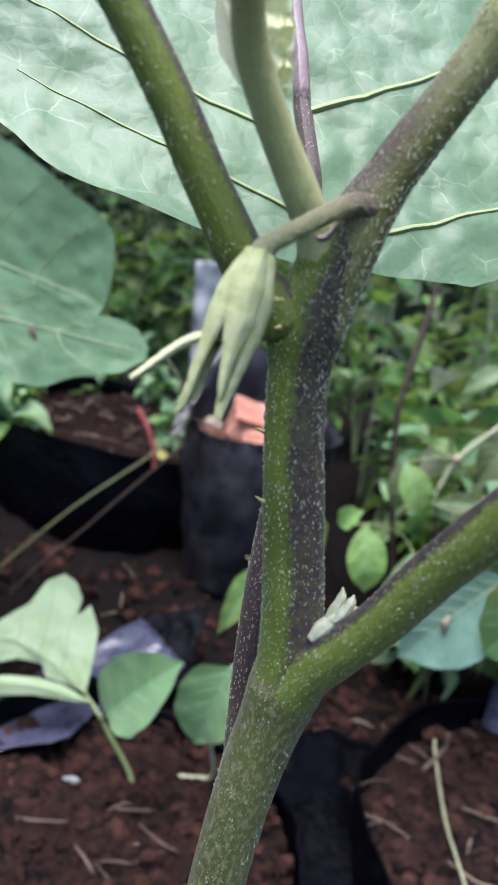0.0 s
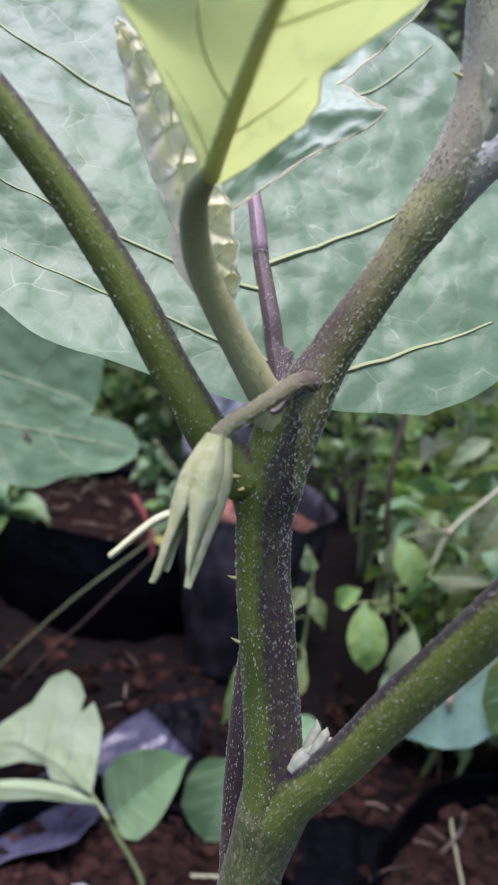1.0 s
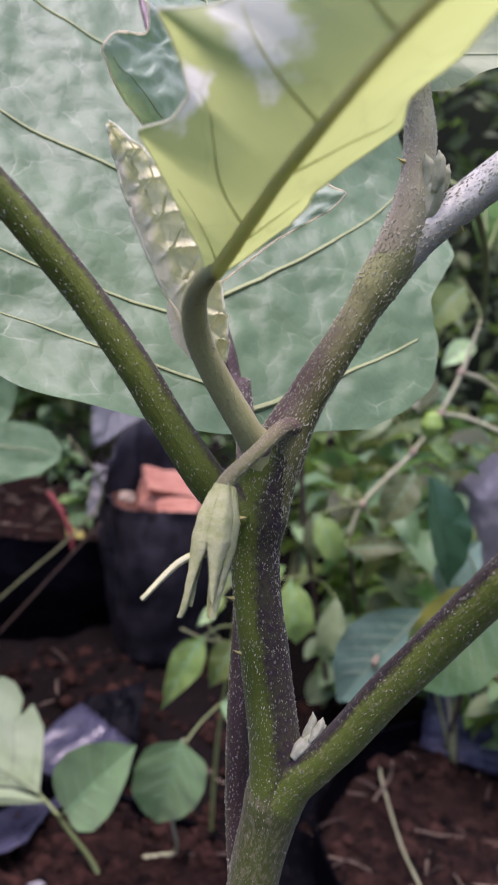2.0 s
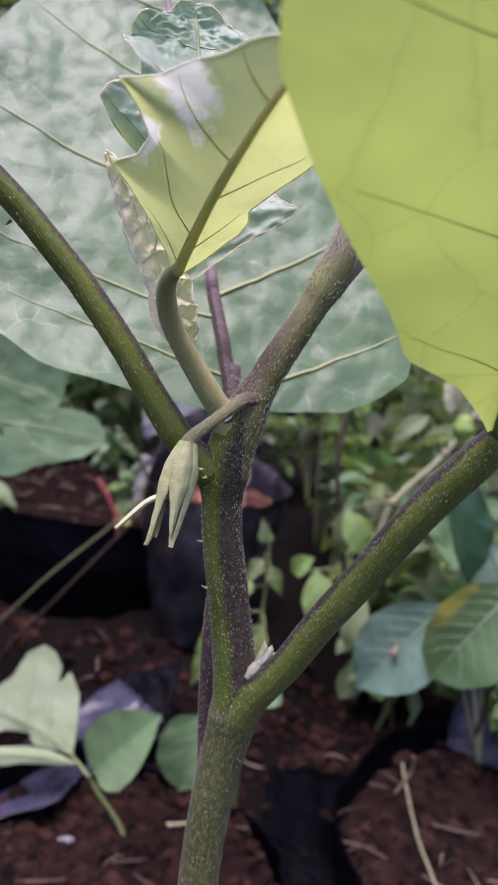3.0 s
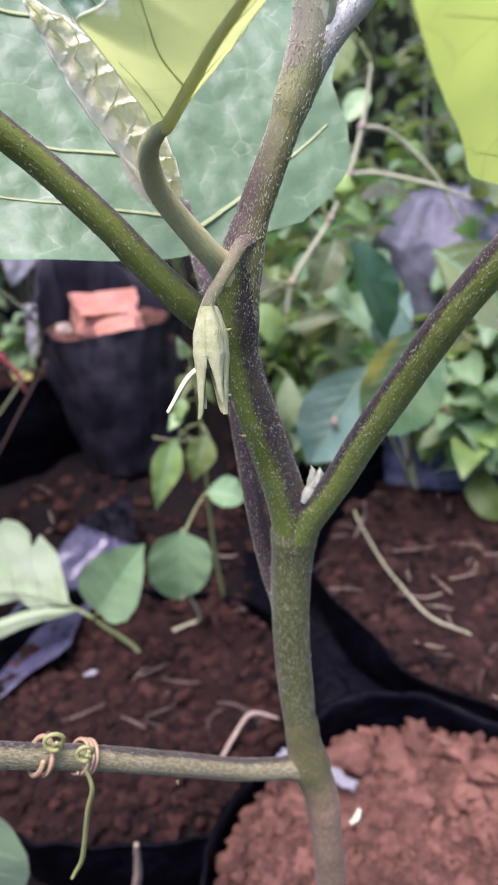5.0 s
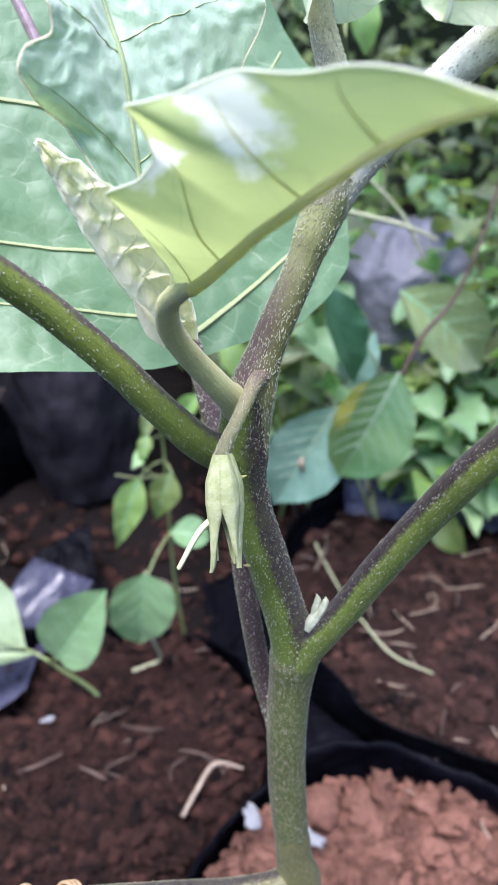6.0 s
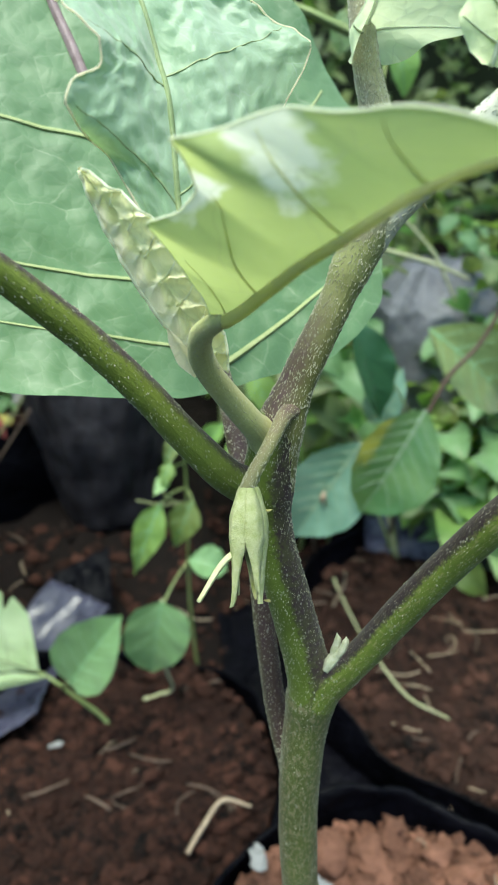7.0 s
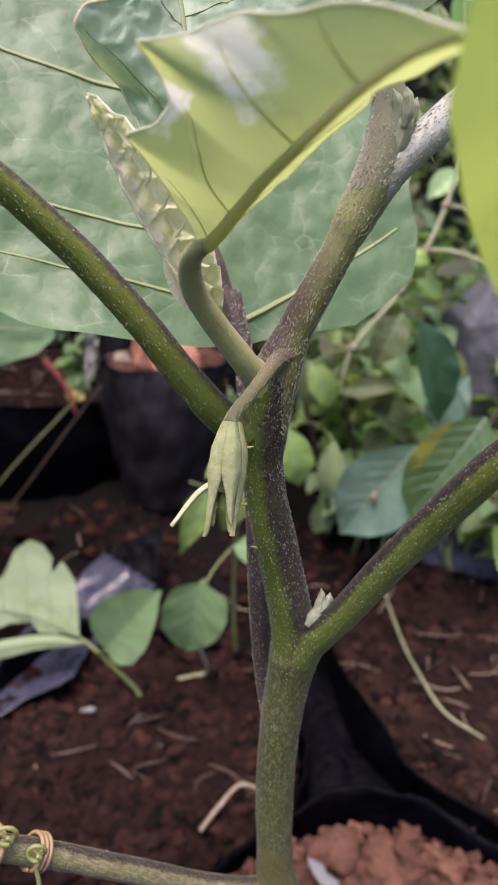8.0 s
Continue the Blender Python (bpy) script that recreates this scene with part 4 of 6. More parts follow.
# young translucent leaf
young = Blade([(0.1723, 0.281, 0.6536), (0.1743, 0.2752, 0.656), (0.1772, 0.2685, 0.6596), (0.1807, 0.2613, 0.6641), (0.1846, 0.2537, 0.6691), (0.1888, 0.246, 0.6741), (0.1932, 0.2383, 0.6787), (0.1974, 0.2309, 0.6826), (0.2013, 0.224, 0.6854), (0.2049, 0.2178, 0.6866), (0.2090, 0.2110, 0.6868)],
              (-0.75, 0.12, 0.62), (0.58, 0.76, 0.32), [(0, 0.004, 0.004), (0.3, 0.02, 0.018), (0.5, 0.025, 0.027), (0.8, 0.02, 0.013), (1, 0.001, 0.001)], cup=0.0, ruffle=0.0005, waves=5, quilt=0.0005, seed=3,
              edge_left=[(0, (0.1715, 0.2805, 0.6545)), (0.10, (0.1695, 0.2785, 0.6605)), (0.19, (0.1662, 0.2759, 0.6663)), (0.29, (0.1601, 0.2634, 0.6760)), (0.35, (0.1660, 0.2622, 0.6783)), (0.40, (0.1690, 0.2595, 0.6813)), (0.47, (0.1673, 0.2541, 0.6856)), (0.53, (0.1650, 0.2492, 0.6897)),
                         (0.60, (0.1733, 0.2490, 0.6905)), (0.68, (0.1816, 0.2450, 0.6925)), (0.80, (0.1915, 0.2330, 0.6925)), (0.90, (0.2000, 0.2225, 0.6905)), (1, (0.2090, 0.2110, 0.6868))],
              edge_right=[(0, (0.1730, 0.2815, 0.6540)), (0.10, (0.1785, 0.2825, 0.6590)), (0.2, (0.1865, 0.2815, 0.6650)), (0.26, (0.1890, 0.2785, 0.6685)), (0.33, (0.1900, 0.2700, 0.6700)), (0.42, (0.1985, 0.2715, 0.6770)), (0.50, (0.2040, 0.2710, 0.6825)), (0.57, (0.2030, 0.2600, 0.6830)), (0.70, (0.2070, 0.2440, 0.6850)), (0.85, (0.2095, 0.2250, 0.6865)), (1, (0.2090, 0.2110, 0.6868))])
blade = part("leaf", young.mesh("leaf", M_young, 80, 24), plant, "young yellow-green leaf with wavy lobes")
part("midrib", young.rib("midrib", M_rib_y, 0.0015, 0.0004, 0.075), blade)
for side in (-1, 1):
    part("margin", young.margin("margin", M_patch, 0.00022, side), blade, "downy white margin")
for s, side, reach, rise in ((0.10, -1, 0.8, 0.13), (0.26, -1, 0.85, 0.16), (0.52, -1, 0.9, 0.10), (0.7, -1, 0.85, 0.08), (0.2, 1, 0.8, 0.12), (0.4, 1, 0.85, 0.12)):
    part("vein", young.vein("vein", M_vein_y, s, side, reach, rise, 0.00026), blade)

# crinkled leaf behind it
crink = Blade([(0.168, 0.3005, 0.650), (0.1673, 0.303, 0.6744), (0.1669, 0.314, 0.698), (0.1623, 0.326, 0.7187), (0.160, 0.330, 0.7270), (0.1585, 0.333, 0.733)], (-0.92, -0.22, 0.28), (0.95, -0.05, 0.25),
              [(0, 0.003, 0.003), (0.5, 0.02, 0.03), (1, 0.001, 0.001)], cup=0.0, ruffle=0.0018, waves=4.5, quilt=0.0028, seed=5, pucker=0.0010, pucker_size=0.0042,
              edge_left=[(0, (0.1675, 0.3000, 0.650)), (0.12, (0.160, 0.3005, 0.672)), (0.22, (0.1536, 0.3006, 0.6865)), (0.27, (0.1490, 0.2950, 0.6905)), (0.32, (0.1470, 0.2915, 0.6945)), (0.36, (0.1490, 0.2925, 0.6990)), (0.42, (0.1548, 0.2955, 0.7035)), (0.48, (0.1545, 0.2975, 0.7065)), (0.55, (0.1485, 0.3030, 0.7115)),
                         (0.62, (0.1463, 0.3060, 0.7155)), (0.70, (0.1475, 0.3095, 0.7195)), (0.80, (0.1500, 0.3145, 0.7240)), (0.90, (0.1530, 0.3215, 0.7285)), (1, (0.1585, 0.333, 0.7335))],
              edge_right=[(0, (0.1685, 0.3010, 0.650)), (0.07, (0.1830, 0.3030, 0.6635)), (0.12, (0.1955, 0.3018, 0.6720)), (0.15, (0.1985, 0.3020, 0.6760)), (0.20, (0.1920, 0.3065, 0.6780)), (0.28, (0.1865, 0.3125, 0.6815)), (0.38, (0.1936, 0.3220, 0.6932)), (0.44, (0.2000, 0.3280, 0.7010)), (0.49, (0.2023, 0.3300, 0.7058)),
                          (0.55, (0.1985, 0.3320, 0.7110)), (0.68, (0.1860, 0.3340, 0.7190)), (0.82, (0.1705, 0.3350, 0.7290)), (1, (0.1585, 0.333, 0.7335))])
blade = part("leaf", crink.mesh("leaf", M_crinkle, 130, 40), plant, "puckered young leaf with a silvery down")
part("midrib", crink.rib("midrib", M_vein, 0.0008, 0.0005), blade)
for side in (-1, 1):
    part("margin", crink.margin("margin", M_fold, 0.00026, side), blade, "pale downy margin")
for s, side in ((0.2, -1), (0.22, 1), (0.4, -1), (0.42, 1), (0.6, -1), (0.62, 1)):
    part("vein", crink.vein("vein", M_vein, s, side, 0.9, 0.12, 0.0003), blade)

# folded downy leaf and the shoot tip
fold = Blade([(0.1735, 0.3015, 0.637), (0.169, 0.2995, 0.647), (0.162, 0.296, 0.660), (0.155, 0.295, 0.673), (0.148, 0.295, 0.684)], (-0.75, -0.25, -0.6), (0.55, -0.6, 0.5),
             [(0, 0.002, 0.003), (0.15, 0.0035, 0.006), (0.35, 0.005, 0.0085), (0.55, 0.005, 0.009), (0.75, 0.004, 0.007), (0.9, 0.002, 0.003), (1, 0.0003, 0.0003)], cup=-0.10, ruffle=0.0012, waves=8.0, quilt=0.0013, seed=7, pucker=0.0007, pucker_size=0.0028, ruffle_sides=(0.15, 1.0), pleat=0.0044)
blade = part("leaf", fold.mesh("leaf", M_fold, 130, 14), plant, "folded downy white-green leaf")
part("margin", fold.margin("margin", M_patch, 0.0004, -1), blade, "white downy margin")
part("margin", fold.margin("margin", M_patch, 0.00035, 1), blade, "white downy margin")
for k in range(8):
    part("vein", fold.vein("vein", M_patch, 0.08 + 0.105 * k, 1, 0.9, 0.07, 0.00042), blade, "raised white vein")
for k, (dx, dy, dz, ln) in enumerate(((-0.006, -0.001, 0.001, 0.012), (-0.004, -0.002, 0.003, 0.010))):
    b0 = np.array([0.1745 + dx, 0.298 + dy, 0.637 + dz])
    tip = Blade([b0, b0 + np.array([-0.003 + 0.002 * k, -0.001, ln * 0.5]), b0 + np.array([-0.006 + 0.003 * k, -0.002, ln])], (-1, -0.3, 0.1), (0.9, -0.4, 0.1), [(0, 0.0008, 0.0008), (0.4, 0.0022, 0.0022), (0.8, 0.0014, 0.0014), (1, 0.0002, 0.0002)], cup=0.6, seed=k)
    part("leaflet", tip.mesh("leaflet", M_fold, 14, 6), plant, "tiny downy leaflet")

# big sunlit leaf on the right stalk, close to the eye
u_, v_ = np.array([0.866, 0.5, 0.0]), np.array([0.25, -0.433, 0.866])
E_, ax_, pr_ = np.array([0.2505, 0.264, 0.628]), unit(-0.35 * u_ + 0.94 * v_), unit(-0.94 * u_ - 0.35 * v_)
bigl = Blade([E_ + ax_ * d for d in (0.0, 0.03, 0.06, 0.09, 0.115, 0.135)], pr_, -pr_,
             [(0, 0.002, 0.002), (0.04, 0.005, 0.006), (0.12, 0.013, 0.014), (0.19, 0.0255, 0.024), (0.26, 0.029, 0.03), (0.36, 0.037, 0.037), (0.45, 0.0435, 0.043), (0.54, 0.0485, 0.047), (0.62, 0.0475, 0.046), (0.70, 0.042, 0.042), (0.82, 0.031, 0.031), (0.93, 0.014, 0.014), (1, 0.001, 0.001)], cup=0.0, ruffle=0.0006, waves=3, quilt=0.0004, seed=11)
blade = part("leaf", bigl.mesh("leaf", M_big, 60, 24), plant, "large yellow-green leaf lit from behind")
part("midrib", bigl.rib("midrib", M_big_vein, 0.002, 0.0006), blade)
for s, side in ((0.1, -1), (0.12, 1), (0.3, -1), (0.32, 1), (0.5, -1), (0.52, 1)):
    part("vein", bigl.vein("vein", M_big_vein, s, side, 0.9, 0.12, 0.00012), blade)

# leaf of the left stalk
leftl = Blade([(0.100, 0.268, 0.694), (0.090, 0.25, 0.705), (0.078, 0.225, 0.715), (0.062, 0.20, 0.72)], (-0.5, -0.3, -0.7), (0.6, 0.4, 0.5), [(0, 0.003, 0.003), (0.2, 0.02, 0.014), (0.5, 0.035, 0.02), (0.8, 0.025, 0.015), (1, 0.001, 0.001)], cup=0.1, ruffle=0.001, seed=13)
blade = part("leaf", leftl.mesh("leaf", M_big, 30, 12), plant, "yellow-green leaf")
part("midrib", leftl.rib("midrib", M_vein, 0.002, 0.0006), blade)

# pale folded leaves on the upper branches
for mid, lf, rt, w, mt, lab in (
        ([(0.2105, 0.320, 0.702), (0.213, 0.312, 0.715), (0.216, 0.304, 0.735), (0.218, 0.300, 0.76)], (-0.5, -0.8, 0.1), (0.95, -0.2, 0.1), 0.019, M_pale_young, "pale young leaf with raised veins"),
        ([(0.231, 0.293, 0.699), (0.233, 0.290, 0.708), (0.236, 0.287, 0.724), (0.239, 0.286, 0.745)], (-0.9, -0.4, 0.1), (0.9, -0.4, 0.1), 0.019, M_pale_young, "downy pale leaf with raised veins")):
    bl = Blade(mid, lf, rt, [(0, 0.002, 0.002), (0.12, w * 0.5, w * 0.55), (0.3, w * 0.8, w), (0.5, w * 0.75, w * 1.05), (0.75, w * 0.5, w * 0.7), (1, 0.001, 0.001)], cup=0.3, ruffle=0.0015, waves=4, quilt=0.0016, seed=17)
    blade = part("leaf", bl.mesh("leaf", mt, 40, 16), plant, lab)
    part("midrib", bl.rib("midrib", M_pale_rib, 0.0008, 0.0003), blade)
    for s in (0.15, 0.32, 0.5):
        for side in (-1, 1):
            part("vein", bl.vein("vein", M_pale_rib, s, side, 0.9, 0.14, 0.00038), blade)

# withered flower: stalk, five-pointed calyx, style
PED = ([(0.1925, 0.3085, 0.6232), (0.1895, 0.3040, 0.6232), (0.1862, 0.2990, 0.6206), (0.1825, 0.2942, 0.6172), (0.1796, 0.2907, 0.6145), (0.1780, 0.2889, 0.6120), (0.1776, 0.2875, 0.6085)], [0.0026, 0.0020, 0.0017, 0.0016, 0.0017, 0.0019, 0.0022])
stem_part("flower_stalk", *PED, M_stalk, 900, "olive bent flower stalk", n=44, sides=18, seed=20, size=0.00018)
part("scar", bar("scar", [(0.1837, 0.3046, 0.6180), (0.1848, 0.3042, 0.6166), (0.1862, 0.3044, 0.6172), (0.1874, 0.3050, 0.6196)], [0.0004, 0.0007, 0.0007, 0.0004], M_rib_pale, 14, 8, wobble=0.3), plant, "lilac ring scar in the fork")
cal_axis = unit((-0.09, -0.34, -0.93))
cal0 = np.array([0.1776, 0.2875, 0.6085])
side1 = unit(np.cross(cal_axis, (0, 1, 0)))
side2 = np.cross(cal_axis, side1)


def sepal_mesh(k):
    """One of the five sepals: joined side by side above, drawn out to a narrow point below; with thickness."""
    V, F = [], []
    rows, cols = 26, 8
    ln = (0.0275, 0.0245, 0.0285, 0.0260, 0.0272)[k]
    for skin in (0.0, 0.0005):
        for i in range(rows + 1):
            d = ln * i / rows
            r = np.interp(d, [0, 0.003, 0.007, 0.012, 0.018, 0.027], [0.0017, 0.0028, 0.0040, 0.0042, 0.0035, 0.0027]) - skin
            half = np.interp(d / ln, [0, 0.50, 0.66, 0.8, 0.95, 1], [0.70, 0.69, 0.44, 0.30, 0.22, 0.06])
            for j in range(cols + 1):
                x = 2 * j / cols - 1
                a = 6.28319 * k / 5 + half * x
                rr = r + 0.0008 * (1 - abs(x)) + 0.0002 * noise.noise((d * 400, x * 2, k))
                bend = side1 * 0.0016 * math.sin(k * 2.1) * (d / ln) ** 3 + side2 * 0.0016 * math.cos(k * 1.7) * (d / ln) ** 3
                V.append(cal0 + cal_axis * (d - 0.0040) + (side1 * math.cos(a) + side2 * math.sin(a)) * rr + bend)
    w = cols + 1
    n = (rows + 1) * w
    for o in (0, n):
        for i in range(rows):
            for j in range(cols):
                q = (o + i * w + j, o + i * w + j + 1, o + (i + 1) * w + j + 1, o + (i + 1) * w + j)
                F.append(q if o == 0 else q[::-1])
    for i in range(rows):
        F.append((i * w, (i + 1) * w, n + (i + 1) * w, n + i * w))
        F.append((i * w + cols, n + i * w + cols, n + (i + 1) * w + cols, (i + 1) * w + cols))
    return mesh_from("sepal", V, F, M_calyx)


cal = part("calyx", bar("calyx", [cal0 - cal_axis * 0.003, cal0 + cal_axis * 0.001, cal0 + cal_axis * 0.007], [0.0018, 0.0030, 0.0026], M_calyx, 14, 16), plant, "pale green downy calyx with narrow points")
for k in range(5):
    part("sepal", sepal_mesh(k), cal)
part("style", bar("style", [cal0 + cal_axis * 0.010, cal0 + np.array([-0.007, -0.006, -0.0115]), (0.164, 0.277, 0.590)], [0.0011, 0.0008, 0.0006], M_style, 14, 8), plant, "thin pale style sticking out")


def prickle(p, way, ln, r=0.0006):
    p, way = np.array(p), unit(way)
    part("prickle", bar("prickle", [p, p + way * ln * 0.5, p + way * ln + np.array([0, 0, 0.0003])], [r, r * 0.6, r * 0.1], M_prickle, 6, 6), plant)


for p, way, ln in (((0.1848, 0.3085, 0.565), (-1, -0.3, 0.3), 0.0024), ((0.1818, 0.309, 0.579), (-1, -0.3, 0.1), 0.0022), ((0.127, 0.287, 0.6635), (-0.6, -0.2, -0.8), 0.0022), ((0.2240, 0.3095, 0.6722), (0.5, -0.2, -0.9), 0.003),
                   ((0.1815, 0.2885, 0.6055), (0.9, -0.2, 0.1), 0.002), ((0.1815, 0.3035, 0.6), (-0.8, -0.5, -0.3), 0.0015), ((0.2108, 0.310, 0.684), (-1, -0.2, 0.2), 0.0022), ((0.144, 0.292, 0.4415), (0, -0.3, -1), 0.0018)):
    prickle(p, way, ln)

# buds in the leaf axils
for base, way, ln, lab in (((0.2000, 0.3045, 0.5405), (0.45, 0.05, 0.65), 0.0125, "downy whitish bud in the fork"), ((0.2160, 0.3090, 0.6705), (0.18, -0.25, 1), 0.015, "small downy bud in the fork"),
                           ((0.1885, 0.3145, 0.421), (-0.15, -0.3, 1), 0.006, "small downy bud at the twig"), ((0.1895, 0.3215, 0.498), (-0.05, -0.6, 1), 0.005, "small downy bud at the leaf stalk")):
    b0, w0 = np.array(base), unit(way)
    sd = unit(np.cross(w0, (0, 1, 0)))
    fr = np.cross(sd, w0)
    ob = part("bud", bar("bud", [b0, b0 + w0 * ln * 0.25 + fr * 0.0003, b0 + w0 * ln * 0.55, b0 + w0 * ln * 0.75 + sd * ln * 0.03], [ln * 0.09, ln * 0.15, ln * 0.13, ln * 0.05], M_bud, 18, 12, wobble=0.25), plant, lab)
    for k, (u, v, e) in enumerate(((0.10, 0.06, 1.0), (-0.09, 0.10, 0.78), (0.02, -0.08, 0.88))):
        q0 = b0 + w0 * ln * (0.35 + 0.08 * k) + sd * u * ln * 0.5 + fr * v * ln
        part("bud_leaf", bar("bud_leaf", [q0, q0 + w0 * ln * 0.25 * e + sd * u * ln * 0.5, q0 + w0 * ln * 0.48 * e + sd * (u * ln * 0.9 + ln * 0.05), q0 + w0 * ln * 0.62 * e + sd * (u * ln * 1.6 + ln * 0.10)], [ln * 0.06, ln * 0.10, ln * 0.08, ln * 0.015], M_bud, 16, 10, wobble=0.2, seed=k), ob)

# ring scar on the stem
part("scar", bar("scar", [(0.2075, 0.3055, 0.383), (0.2105, 0.3065, 0.384), (0.2125, 0.309, 0.386)], [0.0012, 0.0016, 0.001], M_bud, 10, 8, wobble=0.3), plant, "pale scar on the stem")

# ---- tendril wound round the twig ----
tendril = thing("tendril", (0.105, 0.275, 0.421), "dry brown coiled tendril gripping the twig", "tendril")
t_ax = unit(np.array(TWG[0][5]) - np.array(TWG[0][4]))
t_b1 = unit(np.cross(t_ax, (0, 1, 0)))
t_b2 = np.cross(t_ax, t_b1)


def wrap(centre, turns, r, step, n=40, phase=0.0):
    c = np.array(centre)
    return [c + t_ax * step * (k / n * turns - turns / 2) + (t_b1 * math.cos(6.283 * turns * k / n + phase) + t_b2 * math.sin(6.283 * turns * k / n + phase)) * r for k in range(n + 1)]


part("coil", bar("coil", wrap((0.1175, 0.2825, 0.4715), 3.2, 0.0052, 0.0015), 0.0007, M_tendril, 160, 8), tendril)
part("coil", bar("coil", wrap((0.1065, 0.2765, 0.4815), 1.2, 0.0056, 0.003, phase=1.0), 0.0009, M_tendril, 80, 8), tendril)
for cx, cz, rr, col in ((0.1125, 0.4885, 0.0032, M_tendril_g), (0.1205, 0.4815, 0.0027, M_tendril_g)):
    part("curl", bar("curl", [(cx + rr * (1 - 0.16 * k / 6) * math.cos(0.9 * k + 3.6), 0.2765 - 0.0004 * k, cz + rr * (1 - 0.16 * k / 6) * math.sin(0.9 * k + 3.6)) for k in range(12)], 0.0007, col, 70, 8), tendril)
part("hanging_end", bar("hanging_end", [(0.1185, 0.2775, 0.4715), (0.1195, 0.275, 0.465), (0.116, 0.275, 0.455), (0.110, 0.275, 0.434), (0.1065, 0.2755, 0.427), (0.104, 0.275, 0.4235)], [0.0007, 0.0008, 0.0009, 0.0009, 0.0008, 0.0006], M_tendril_g, 40, 8), tendril, "green hanging end")


# ---- leafy plants round about ----
def oval(w, left=1.0, right=1.0):
    return [(0, 0.05 * w, 0.05 * w), (0.08, 0.45 * w * left, 0.45 * w * right), (0.22, 0.85 * w * left, 0.85 * w * right), (0.38, w * left, w * right), (0.55, 0.92 * w * left, 0.92 * w * right), (0.72, 0.66 * w * left, 0.66 * w * right), (0.88, 0.28 * w * left, 0.28 * w * right), (1, 0.01 * w, 0.01 * w)]


def leaf_on(parent, base, tip, w, mat, face=(0.0, -0.8, 0.6), sag=0.12, cup=0.15, label="", veins=4, stations=None, stalk=None, seed=1, vein_mat=None, ruffle=0.001, rows=24, cols=8, quilt=0.0006):
    """A leaf of a plant between two places, its face towards face, with midrib and side veins; stalk: where its petiole leaves the stem."""
    b, t = np.array(base, float), np.array(tip, float)
    ln = np.linalg.norm(t - b)
    way = unit(t - b)
    f = unit(np.array(face) - way * (np.array(face) @ way))
    right = np.cross(way, f)
    mids = [b, b * 0.67 + t * 0.33 + f * sag * ln * 0.8, b * 0.33 + t * 0.67 + f * sag * ln * 0.9, t]
    bl = Blade(mids, -right + f * 0.25, right + f * 0.25, stations or oval(w), lean=(0.25, 0.25), cup=cup, ruffle=ruffle, waves=3.5, quilt=quilt, seed=seed)
    ob = part("leaf", bl.mesh("leaf", mat, rows, cols), parent, label)
    vm = vein_mat or (M_seed_vein if mat in (M_seed, M_weed, M_olive) else M_vein)
    part("midrib", bl.rib("midrib", vm, max(0.0005, ln * 0.012), 0.0003), ob)
    for k in range(veins):
        for side in (-1, 1):
            part("vein", bl.vein("vein", vm, 0.08 + 0.7 * k / max(1, veins), side, 0.88, 0.16, max(0.0003, ln * 0.005)), ob)
    if stalk is not None:
        st = np.array(stalk, float)
        part("petiole", bar("petiole", [st, st * 0.5 + b * 0.5 + np.array([0, 0, 0.004]), b], [0.0011, 0.001, 0.0009], M_weed_stem, 10, 6), parent)
    return ob


# seedling with a lobed pale leaf in the neighbouring bag
seedling = thing("seedling", (0.07, 0.75, 0.095), "seedling with a pale lobed leaf and a heart-shaped leaf", "plant")
part("stem", bar("stem", [(0.070, 0.752, 0.092), (0.055, 0.758, 0.115), (0.030, 0.757, 0.148), (0.020, 0.755, 0.165)], [0.0028, 0.0025, 0.0022, 0.0018], M_weed_stem, 20, 8), seedling)
bl = Blade([(0.0, 0.768, 0.1725), (-0.046, 0.7755, 0.191), (-0.088, 0.7808, 0.1966), (-0.128, 0.7838, 0.188)], (-0.3, 0.4, 0.9), (-0.3, -0.4, -0.9), [(0, 0.01, 0.01), (1, 0.01, 0.01)], ruffle=0.001, waves=3, quilt=0.0014, seed=4,
           edge_left=[(0, (0.0, 0.768, 0.1725)), (0.08, (-0.001, 0.776, 0.196)), (0.17, (-0.005, 0.789, 0.230)), (0.25, (-0.019, 0.797, 0.249)), (0.30, (-0.030, 0.793, 0.236)), (0.36, (-0.029, 0.799, 0.253)), (0.43, (-0.039, 0.804, 0.265)), (0.50, (-0.054, 0.807, 0.269)), (0.60, (-0.071, 0.804, 0.258)), (0.70, (-0.081, 0.796, 0.234)), (0.85, (-0.108, 0.790, 0.210)), (1, (-0.128, 0.7838, 0.188))],
           edge_right=[(0, (0.0, 0.768, 0.1725)), (0.15, (-0.023, 0.7705, 0.1745)), (0.30, (-0.044, 0.772, 0.175)), (0.42, (-0.053, 0.776, 0.1845)), (0.58, (-0.078, 0.777, 0.182)), (0.72, (-0.096, 0.776, 0.173)), (0.90, (-0.115, 0.774, 0.164)), (1, (-0.128, 0.7838, 0.188))])
pale_leaf = part("leaf", bl.mesh("leaf", M_lobed, 64, 16), seedling, "pale green lobed leaf with a torn edge")
part("midrib", bl.rib("midrib", M_vein, 0.0011, 0.0004), pale_leaf)
for sv, side in ((0.06, -1), (0.22, -1), (0.42, -1), (0.62, -1), (0.2, 1), (0.5, 1)):
    part("vein", bl.vein("vein", M_vein, sv, side, 0.85, 0.12, 0.0005), pale_leaf)
